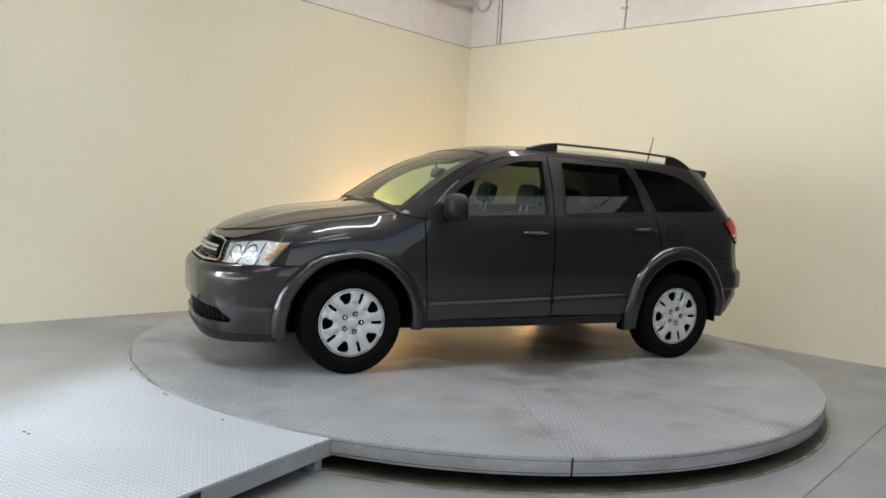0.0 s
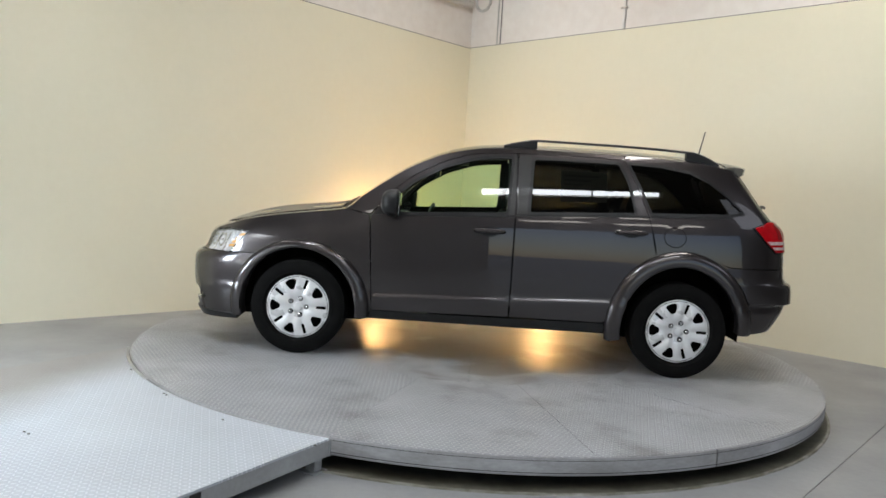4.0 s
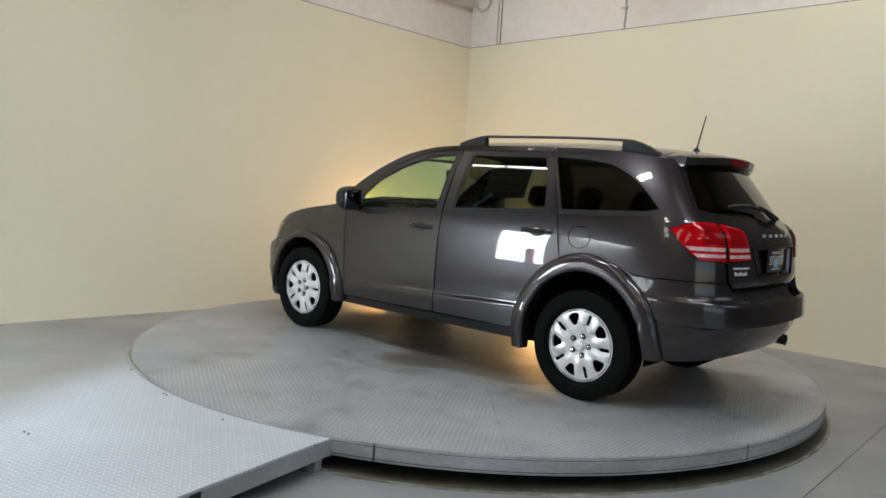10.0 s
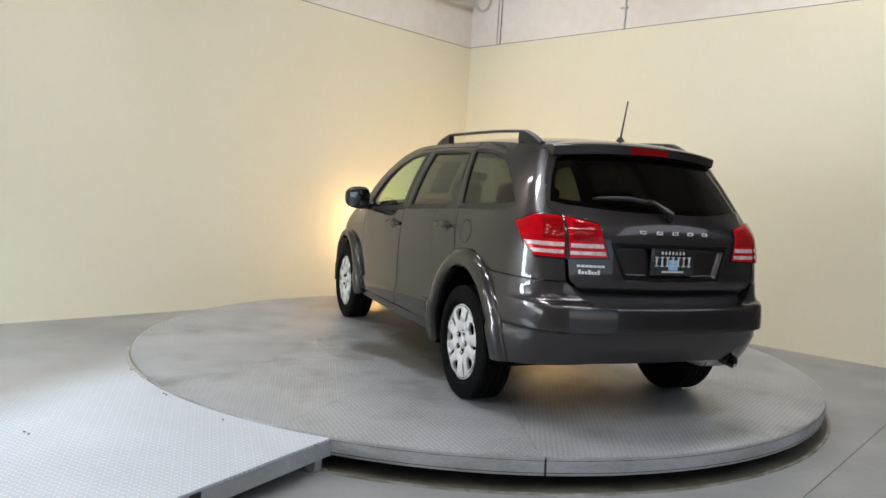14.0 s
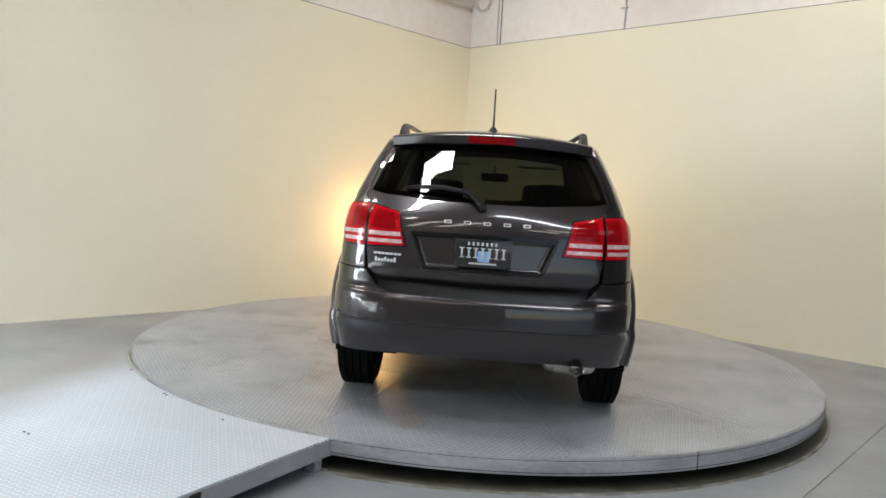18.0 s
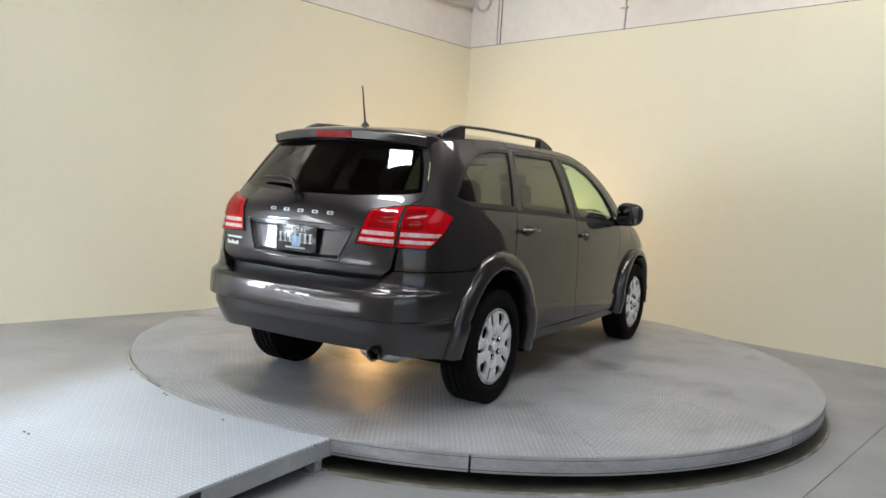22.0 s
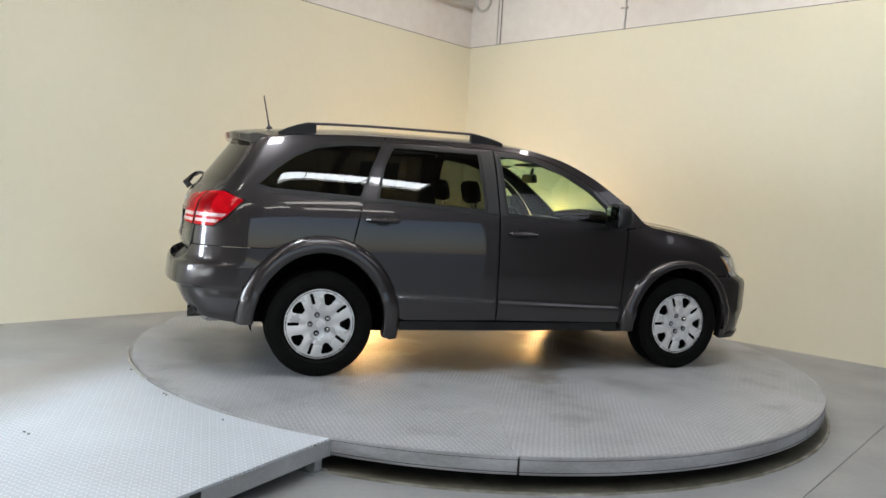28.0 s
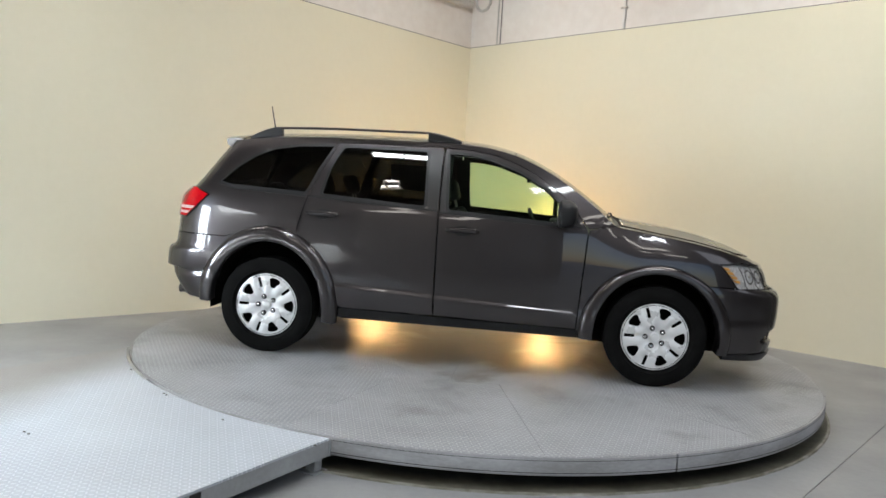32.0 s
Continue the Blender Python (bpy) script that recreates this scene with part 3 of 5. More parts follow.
trolley = tagged(new("trolley"), "low white tubular trolley with a yellow box on the yard wall", "trolley")
trolley.matrix_world = Matrix(((UR.x, UL.x, 0, 0), (UR.y, UL.y, 0, 0), (0, 0, 1, 0), (0, 0, 0, 1)))
trolley.matrix_world.translation = at_ab(BAY_A + 1.31, 2.0, 0.70)
for x0 in (0.0, 0.26, 0.52):
    bm = bmesh.new()
    tube(bm, [(x0, 0, 0), (x0, 0, 0.26), (x0, 0.25, 0.26), (x0, 0.25, 0)], 0.014, 8)
    part("hoop", bm, pale_pipe, trolley)
for z0 in (0.10, 0.25):
    bm = bmesh.new()
    tube(bm, [(0, 0, z0), (0.52, 0, z0)], 0.012, 8)
    part("rail", bm, pale_pipe, trolley)
bm = bmesh.new()
box(bm, (0.03, 0.05, 0.0), (0.20, 0.20, 0.20), None, 0.01)
part("box", bm, surface("yellow_plastic", (0.6, 0.45, 0.05), rough=0.5), trolley, "yellow plastic box")

# ---------------------------------------------------------------- the car's skin, as smooth functions
def curve(pairs):
    """A smooth curve through (x, value) pairs that never overshoots between them."""
    xs = np.array([p[0] for p in pairs], float)
    ys = np.array([p[1] for p in pairs], float)
    d = np.diff(ys) / np.diff(xs)
    m = np.zeros(len(xs))
    m[0], m[-1] = d[0], d[-1]
    for i in range(1, len(xs) - 1):
        if d[i - 1] * d[i] > 0:
            h0, h1 = xs[i] - xs[i - 1], xs[i + 1] - xs[i]
            w0, w1 = 2 * h1 + h0, h1 + 2 * h0
            m[i] = (w0 + w1) / (w0 / d[i - 1] + w1 / d[i])

    def f(x):
        x = np.clip(np.asarray(x, float), xs[0], xs[-1])
        k = np.clip(np.searchsorted(xs, x, side="right") - 1, 0, len(xs) - 2)
        h = xs[k + 1] - xs[k]
        t = (x - xs[k]) / h
        return ((1 + 2 * t) * (1 - t) ** 2 * ys[k] + t * (1 - t) ** 2 * h * m[k] + t * t * (3 - 2 * t) * ys[k + 1] + t * t * (t - 1) * h * m[k + 1])
    return f


SWAGE_Z, SWAGE_W, SLANT = 0.52, 0.13, 0.040      # the crease low on the doors: its height, reach and climb to the rear
half_width = curve([(0.15, 0.836), (0.30, 0.876), (0.40, 0.895), (0.47, 0.9045), (0.500, 0.9068), (0.513, 0.9060), (0.533, 0.8958), (0.546, 0.8945), (0.60, 0.8965), (0.67, 0.8975), (0.74, 0.8969), (0.80, 0.8955), (0.86, 0.8934), (0.92, 0.8904), (0.97, 0.8869), (1.02, 0.8825), (1.06, 0.8778), (1.09, 0.8731), (1.13, 0.8650), (1.20, 0.8465), (1.30, 0.812), (1.42, 0.766), (1.525, 0.716), (1.60, 0.674), (1.642, 0.646), (1.675, 0.610), (1.74, 0.52)])
nose_x = curve([(0.15, 2.31), (0.25, 2.39), (0.40, 2.42), (0.55, 2.44), (0.64, 2.44), (0.70, 2.423), (0.735, 2.372), (0.76, 2.352), (0.80, 2.340), (0.88, 2.300), (0.95, 2.235), (1.02, 2.13), (1.10, 2.0), (1.20, 1.9), (1.70, 1.8)])
tail_x = curve([(0.15, -2.18), (0.33, -2.25), (0.42, -2.315), (0.50, -2.362), (0.570, -2.392), (0.588, -2.400), (0.602, -2.446), (0.66, -2.443), (0.726, -2.435), (0.744, -2.422), (0.760, -2.390), (0.80, -2.368), (0.86, -2.362), (0.90, -2.361), (1.0, -2.351), (1.15, -2.328), (1.20, -2.310), (1.235, -2.286), (1.27, -2.258), (1.36, -2.188), (1.45, -2.121), (1.54, -2.054), (1.60, -2.010), (1.70, -1.936)])
edge_z = curve([(-2.2, 1.55), (-1.85, 1.600), (-1.5, 1.644), (-1.0, 1.667), (-0.3, 1.671), (0.06, 1.659), (0.34, 1.608), (0.61, 1.496), (0.85, 1.343), (1.02, 1.214), (1.12, 1.132), (1.30, 1.102), (1.70, 1.040), (1.95, 0.985), (2.10, 0.940), (2.25, 0.885), (2.4, 0.84)])
crest_z = curve([(-2.2, 1.625), (-1.9, 1.674), (-1.4, 1.717), (-0.8, 1.736), (-0.3, 1.734), (0.06, 1.714), (0.34, 1.660), (0.61, 1.548), (0.85, 1.402), (1.02, 1.281), (1.15, 1.188), (1.26, 1.165), (1.67, 1.112), (1.94, 1.050), (2.10, 0.995), (2.25, 0.925), (2.4, 0.86)])
NOSE_N, NOSE_BOW, TAIL_N, TAIL_BOW = 3.5, 0.05, 6.5, 0.07


def corner_table(n, length, width, bow=0.0):
    c = np.concatenate([np.linspace(0, 0.5 ** (1 / n), 400), (1 - np.linspace(0.5 ** (1 / n), 0, 400)[1:] ** n) ** (1 / n)])
    d = np.clip(1 - c ** n, 0, 1) ** (1 / n)
    c = c * (1 - bow * d * d)
    s = np.concatenate([[0], np.cumsum(np.hypot(np.diff(c) * length, np.diff(d) * width))])
    return c, d, s


NOSE, TAIL = corner_table(NOSE_N, 1.42, 0.9), corner_table(TAIL_N, 1.43, 0.9, TAIL_BOW)
S0, S1 = -1.0 - NOSE[2][-1], 1.0 + TAIL[2][-1]   # nose middle and tail middle, along the skin


def barrel(x):
    """The flanks bow out a little between the axles."""
    return 1.006 - np.where(x > 0, 0.038, 0.020) * np.sin(np.pi / 2 * np.minimum(np.abs(x) / 1.6, 1)) ** 2


def crown(x, z):
    """The front wings lean in above the wheel arches."""
    return 0.052 * np.clip((np.asarray(x) - 0.85) / 0.45, 0, 1) ** 1.5 * np.clip((np.asarray(z) - 0.84) / 0.26, 0, 1) ** 2


def skin(s, z):
    """A place on the skin: s runs from the nose's middle (S0) along the one flank to the tail's middle (S1), and past either end on the other flank."""
    s, z = np.asarray(s, float), np.asarray(z, float)
    flip = np.where((s < S0) | (s > S1), -1.0, 1.0)
    s = np.where(s < S0, 2 * S0 - s, np.where(s > S1, 2 * S1 - s, s))
    xf, xr = nose_x(z), tail_x(z)
    w = half_width(z - SLANT * np.clip(s, -0.9, 0.9) * np.exp(-((z - SWAGE_Z) / SWAGE_W) ** 2))
    cf, df = np.interp(-1 - s, NOSE[2], NOSE[0]), np.interp(-1 - s, NOSE[2], NOSE[1])
    cf = cf * (1 - NOSE_BOW * df ** 2 * np.clip((z - 0.70) / 0.06, 0, 1) * np.clip((cf - 0.74) / 0.16, 0, 1))
    cr, dr = np.interp(s - 1, TAIL[2], TAIL[0]), np.interp(s - 1, TAIL[2], TAIL[1])
    k = np.clip((z - 1.13) / 0.12, 0, 1) * np.clip((cr - 0.74) / 0.10, 0, 1)
    cr = cr + k * k * (3 - 2 * k) * ((1 - 0.17 * dr ** 2) * np.clip(1 - dr ** 12, 0, 1) ** (1 / 12) - cr)
    x = np.where(s < -1, 1 + (xf - 1) * cf, np.where(s > 1, -1 + (xr + 1) * cr, -s))
    y = np.where(s < -1, w * df, np.where(s > 1, w * dr, w))
    return np.stack([x, (y - crown(x, z) * y / w) * flip * barrel(x), z], -1)


def at_x(x, z):
    """s of the flank at x, z."""
    if x > 1:
        return -1 - float(np.interp((x - 1) / (nose_x(z) - 1), NOSE[0], NOSE[2]))
    if x < -1:
        return 1 + float(np.interp((x + 1) / (tail_x(z) + 1), TAIL[0], TAIL[2]))
    return -x


def nose_y(y, z):
    s = -1 - float(np.interp(-abs(y) / half_width(z), -NOSE[1], NOSE[2]))
    return s if y >= 0 else 2 * S0 - s


def tail_y(y, z):
    s = 1 + float(np.interp(-abs(y) / half_width(z), -TAIL[1], TAIL[2]))
    return s if y >= 0 else 2 * S1 - s


def top(x, v):
    """A place on the bonnet, windscreen and roof: v from -1 to 1 across."""
    x, v = np.asarray(x, float), np.asarray(v, float)
    ze = edge_z(x)
    xs = np.clip(x, -1.86, 2.32)
    w, xf, xr = half_width(edge_z(xs)), nose_x(edge_z(xs)), tail_x(edge_z(xs))
    cf = np.clip((xs - 1) / (xf - 1), 0, 0.999)
    cf = np.clip(cf + NOSE_BOW * (1 - cf ** NOSE_N) ** (2 / NOSE_N) * np.clip((cf - 0.72) / 0.16, 0, 1), 0, 0.999)
    cr = np.clip((xs + 1) / (xr + 1), 0, 0.999)
    ye = w * np.where(xs > 1, (1 - cf ** NOSE_N) ** (1 / NOSE_N), np.where(xs < -1, np.interp(cr, TAIL[0], TAIL[1]), 1.0))
    ye = ye - crown(xs, edge_z(xs)) * ye / w
    z = ze + (crest_z(x) - ze) * (1 - np.abs(v) ** 2.4)
    return np.stack([x, ye * v * barrel(xs), z], -1)
# ---------------------------------------------------------------- car materials
paint = surface("dark_grey_metallic_paint", (0.054, 0.0485, 0.050), (0.046, 0.041, 0.0425), rough=0.31, metal=0.85, spec=0.2, grain=900, patch=0.8, mix=0.3, coat=1.0, rough_var=0.0, coat_rough=0.02)
paint.node_tree.nodes["Principled BSDF"].inputs["Specular Tint"].default_value = (0.25, 0.25, 0.25, 1)
trim = surface("black_satin_trim", (0.010, 0.010, 0.011), (0.016, 0.016, 0.017), rough=0.42, spec=0.3, grain=200, patch=6)
pillar_black = surface("satin_black_film", (0.020, 0.019, 0.019), (0.026, 0.025, 0.025), rough=0.38, spec=0.4, grain=300, patch=6)
gloss = surface("black_gloss_plastic", (0.007, 0.007, 0.008), (0.011, 0.011, 0.011), rough=0.2, spec=0.3, grain=300, patch=6, rough_var=0.04, coat=0.2)
under = surface("black_underbody", (0.004, 0.004, 0.004), (0.010, 0.009, 0.008), rough=0.95, spec=0.0, grain=60, patch=8)
rubber = surface("black_tyre_rubber", (0.0045, 0.0045, 0.0045), (0.009, 0.0088, 0.0085), rough=0.75, spec=0.04, grain=120, patch=10, bump=0.0006)
silver = surface("silver_wheel_paint", (0.74, 0.74, 0.745), (0.66, 0.66, 0.66), rough=0.30, metal=0.30, grain=300, patch=8, rough_var=0.06)
chrome = surface("chrome", (0.72, 0.72, 0.72), (0.62, 0.62, 0.62), rough=0.12, metal=1.0, grain=200, patch=10, rough_var=0.05)
mirror_dark = surface("tinted_mirror", (0.22, 0.23, 0.235), (0.20, 0.21, 0.215), rough=0.04, metal=1.0, grain=200, patch=10, rough_var=0.01)
dull_metal = surface("exhaust_steel", (0.50, 0.48, 0.45), (0.35, 0.33, 0.30), rough=0.32, metal=0.95, grain=80, patch=12)
dark_steel = surface("dark_pipe_steel", (0.16, 0.155, 0.15), (0.07, 0.066, 0.062), rough=0.3, metal=0.9, grain=80, patch=12)
seat_cloth = surface("charcoal_seat_cloth", (0.030, 0.029, 0.028), (0.045, 0.043, 0.041), rough=0.9, grain=400, patch=6, bump=0.0005)
lining = surface("grey_headliner", (0.16, 0.155, 0.145), rough=0.9, grain=200, patch=4)
red_lens = surface("red_lens", (0.52, 0.003, 0.008), (0.36, 0.002, 0.006), rough=0.06, spec=0.25, grain=90, patch=20, rough_var=0.03)
red_dark = surface("deep_red_lens", (0.30, 0.002, 0.005), (0.20, 0.002, 0.003), rough=0.06, spec=0.25, grain=90, patch=20)
clear_strip = surface("clear_reflector_strip", (0.80, 0.66, 0.66), (0.55, 0.32, 0.32), rough=0.22, grain=150, patch=30, mix=0.7, coat=0.6)
amber = surface("amber_lens", (0.84, 0.46, 0.14), (0.72, 0.36, 0.08), rough=0.2, grain=100, patch=30, coat=0.6)
housing = surface("headlamp_reflector", (0.96, 0.96, 0.96), (0.66, 0.66, 0.67), rough=0.24, metal=0.30, grain=38, patch=26, mix=0.9, bump=0.010)
plate_black = surface("black_number_plate", (0.012, 0.012, 0.013), (0.02, 0.02, 0.02), rough=0.3, coat=0.5)
plate_white = surface("white_print", (0.62, 0.63, 0.65), rough=0.4)
plate_blue = surface("blue_patch_colour", (0.12, 0.30, 0.62), (0.35, 0.55, 0.8), rough=0.4, grain=60, patch=30, mix=0.8)
paper = surface("pale_paper", (0.42, 0.42, 0.40), rough=0.8)
print_grey = surface("grey_print", (0.26, 0.26, 0.26), rough=0.8)
badge_metal = surface("bright_badge_metal", (0.80, 0.80, 0.80), (0.70, 0.70, 0.70), rough=0.42, metal=0.35, grain=300, patch=20)
emblem_red = surface("red_emblem", (0.5, 0.02, 0.02), rough=0.3)


def glazing(name, tint, gloss_rough=0.01):
    """Sheet glass: tinted see-through, with a mirror gloss that grows at grazing angles."""
    m, n, l, p = nodes_of(name)
    n.remove(p)
    tr, gl, lw, mx = n.new("ShaderNodeBsdfTransparent"), n.new("ShaderNodeBsdfGlossy"), n.new("ShaderNodeLayerWeight"), n.new("ShaderNodeMixShader")
    tr.inputs["Color"].default_value = (*tint, 1)
    gl.inputs["Roughness"].default_value = gloss_rough
    lw.inputs["Blend"].default_value = 0.5
    pw, ma = n.new("ShaderNodeMath"), n.new("ShaderNodeMath")
    pw.operation, ma.operation = "POWER", "MULTIPLY_ADD"
    l.new(lw.outputs["Facing"], pw.inputs[0])
    pw.inputs[1].default_value = 4.5
    l.new(pw.outputs[0], ma.inputs[0])
    ma.inputs[1].default_value, ma.inputs[2].default_value = 0.95, 0.042
    l.new(ma.outputs[0], mx.inputs[0]), l.new(tr.outputs[0], mx.inputs[1]), l.new(gl.outputs[0], mx.inputs[2])
    l.new(mx.outputs[0], n["Material Output"].inputs["Surface"])
    return m


clear_glass = glazing("green_tinted_glass", (0.66, 0.82, 0.68))
privacy_glass = glazing("dark_privacy_glass", (0.105, 0.108, 0.096))
screen_glass = glazing("darkest_privacy_glass", (0.036, 0.037, 0.034))
lamp_glass = glazing("clear_lamp_glass", (0.95, 0.95, 0.95))


# ---------------------------------------------------------------- panels cut from the skin
def resample(loop, step):
    out = []
    for (a, b), (c, d) in zip(loop, loop[1:] + loop[:1]):
        n = max(1, math.ceil(math.hypot(c - a, d - b) / step))
        out += [(a + (c - a) * k / n, b + (d - b) * k / n) for k in range(n)]
    return out


def signed_area(loop):
    return sum(a * d - c * b for (a, b), (c, d) in zip(loop, loop[1:] + loop[:1])) / 2


def grow(loop, by):
    """The outline moved outwards by so much (inwards if negative)."""
    sign = 1 if signed_area(loop) > 0 else -1
    out, n = [], len(loop)
    for i in range(n):
        (a, b), (c, d), (e, f) = loop[i - 1], loop[i], loop[(i + 1) % n]
        n1 = Vector((d - b, a - c)).normalized() * sign
        n2 = Vector((f - d, c - e)).normalized() * sign
        m = n1 + n2
        m = m / max(0.35, m.length_squared / 2) if m.length > 1e-6 else n1
        out.append((c + m.x * by, d + m.y * by))
    return out


def inside(loop, px, py):
    hit = np.zeros(px.shape, bool)
    for (a, b), (c, d) in zip(loop, loop[1:] + loop[:1]):
        if b != d:
            hit ^= ((b > py) != (d > py)) & (px < (c - a) * (py - b) / (d - b) + a)
    return hit


def clearance(loop, px, py):
    best = np.full(px.shape, 9.0)
    for (a, b), (c, d) in zip(loop, loop[1:] + loop[:1]):
        l2 = max(1e-12, (c - a) ** 2 + (d - b) ** 2)
        t = np.clip(((px - a) * (c - a) + (py - b) * (d - b)) / l2, 0, 1)
        best = np.minimum(best, np.hypot(px - a - t * (c - a), py - b - t * (d - b)))
    return best


def panel_mesh(loop, fn, off=0.0, thick=0.012, step=0.04, gap=0.002, holes=(), flip=False, zs=None, slant=False):
    """A bmesh of the outline laid on fn, with turned-in edges as deep as thick. zs: heights at which rows of points lie."""
    loops = [resample(grow(list(loop), -gap), step * 0.7)] + [resample(grow(list(h), gap), step * 0.7) for h in holes]
    xs = [p[0] for p in loops[0]]
    ys = [p[1] for p in loops[0]]
    gx, gy = np.meshgrid(np.arange(min(xs), max(xs), step), np.arange(min(ys), max(ys), step) if zs is None else np.array(zs), indexing="ij")
    gx, gy = gx.ravel(), gy.ravel()
    if slant:
        gy = gy + SLANT * np.clip(gx, -0.9, 0.9) * np.exp(-((gy - SWAGE_Z) / SWAGE_W) ** 2)
    keep = inside(loops[0], gx, gy) & (clearance(loops[0], gx, gy) > step * 0.4)
    for h in loops[1:]:
        keep &= ~inside(h, gx, gy) & (clearance(h, gx, gy) > step * 0.4)
    pts, edges = [], []
    for lp in loops:
        k = len(pts)
        pts += [Vector(p) for p in lp]
        edges += [(k + i, k + (i + 1) % len(lp)) for i in range(len(lp))]
    pts += [Vector((a, b)) for a, b in zip(gx[keep], gy[keep])]
    cv, ce, cf, ov, *_ = geometry.delaunay_2d_cdt(pts, edges, [], 0, 1e-7)
    u = np.array([p.x for p in cv])
    v = np.array([p.y for p in cv])
    h = 2e-3
    du, dv = fn(u + h, v) - fn(u - h, v), fn(u, v + h) - fn(u, v - h)
    nrm = np.cross(du, dv)
    nrm /= np.maximum(1e-9, np.linalg.norm(nrm, axis=1))[:, None]
    o = off(u, v) if callable(off) else off
    co = fn(u, v) + nrm * np.reshape(o, (-1, 1))
    back = co - nrm * thick
    if flip:
        co, back = co * [1, -1, 1], back * [1, -1, 1]
    bm = bmesh.new()
    vs = [bm.verts.new(p) for p in co]
    tri = [f for f in cf if len(f) == 3]
    ix = np.array(tri)
    mx, my = u[ix].mean(1), v[ix].mean(1)
    ok = inside(loops[0], mx, my)
    for lp in loops[1:]:
        ok &= ~inside(lp, mx, my)
    for f, good in zip(tri, ok):
        if good:
            bm.faces.new([vs[i] for i in (reversed(f) if flip else f)])
    if thick:
        bm.edges.ensure_lookup_table()
        border = [e for e in bm.edges if len(e.link_faces) == 1]
        index = {vert: i for i, vert in enumerate(vs)}
        made = {}
        for e in border:
            a, b = e.verts
            for p in (a, b):
                if p not in made:
                    made[p] = bm.verts.new(back[index[p]])
            bm.faces.new((a, b, made[b], made[a]))
    for p in [p for p in bm.verts if not p.link_faces]:
        bm.verts.remove(p)
    return bm


def panel(name, loop, material, parent, fn=skin, label="", **how):
    return part(name, panel_mesh(loop, fn, **how), material, parent, label, angle=40)


def side(*pts):
    """Flank outline from (x, z) pairs."""
    return [(at_x(a, b), b) for a, b in pts]


def oval(cx, rx, rz, a0, a1, n=18, cz=0.36):
    return [(cx + rx * math.cos(radians(a0 + (a1 - a0) * k / n)), cz + rz * math.sin(radians(a0 + (a1 - a0) * k / n))) for k in range(n + 1)]


def rounded(loop, r, n=4):
    """The outline with rounded corners."""
    out, m = [], len(loop)
    for i in range(m):
        p, c, q = Vector(loop[i - 1]), Vector(loop[i]), Vector(loop[(i + 1) % m])
        a, b = (p - c), (q - c)
        k = min(r, a.length * 0.45, b.length * 0.45)
        a, b = c + a.normalized() * k, c + b.normalized() * k
        for j in range(n + 1):
            t = j / n
            w = a * (1 - t) ** 2 + c * 2 * t * (1 - t) + b * t * t
            out.append((w.x, w.y))
    return out


# ---------------------------------------------------------------- the car
car = tagged(new("car"), "dark grey metallic seven-seat family car, clean, standing on the turntable", "car")
FX, RX = 1.445, -1.445
F_OUT, F_IN = (0.545, 0.515), (0.440, 0.452)
R_OUT, R_IN = (0.555, 0.605), (0.440, 0.487)
frame_z = curve([(-1.05, 1.628), (-0.6, 1.636), (-0.18, 1.634), (0.15, 1.609), (0.40, 1.531), (0.62, 1.411), (0.80, 1.258), (0.93, 1.10)])

WIN_F = grow(rounded(side((0.775, 1.118), (-0.105, 1.166), (-0.135, 1.598), (0.00, 1.593), (0.16, 1.570), (0.40, 1.488), (0.62, 1.364), (0.755, 1.240)), 0.03), 0.008)
WIN_R = grow(rounded(side((-0.268, 1.180), (-1.075, 1.224), (-1.030, 1.430), (-0.950, 1.602), (-0.29, 1.602)), 0.03), 0.008)
WIN_Q = grow(rounded(side((-1.192, 1.228), (-1.80, 1.254), (-1.895, 1.276), (-1.76, 1.405), (-1.63, 1.498), (-1.49, 1.560), (-1.28, 1.595), (-1.022, 1.606), (-1.112, 1.420)), 0.02), 0.006)
HEAD_LAMP = [(-1.971, 0.906), (-2.07, 0.736), (-2.50, 0.732), (-2.520, 0.880), (-2.221, 0.917)]
TAIL_OUT = [(at_x(-1.962, 1.171), 1.171), (at_x(-2.06, 1.07), 1.07), (at_x(-2.15, 0.991), 0.991), (tail_y(0.662, 0.991), 0.991), (tail_y(0.657, 1.217), 1.217), (at_x(-2.075, 1.221), 1.221)]
SEAM_S = tail_y(0.659, 1.1)
TAIL_IN = [(tail_y(0.645, 1.217), 1.217), (tail_y(0.650, 0.991), 0.991), (tail_y(0.430, 1.002), 1.002), (tail_y(0.478, 1.184), 1.184)]
MID = 2 * S1


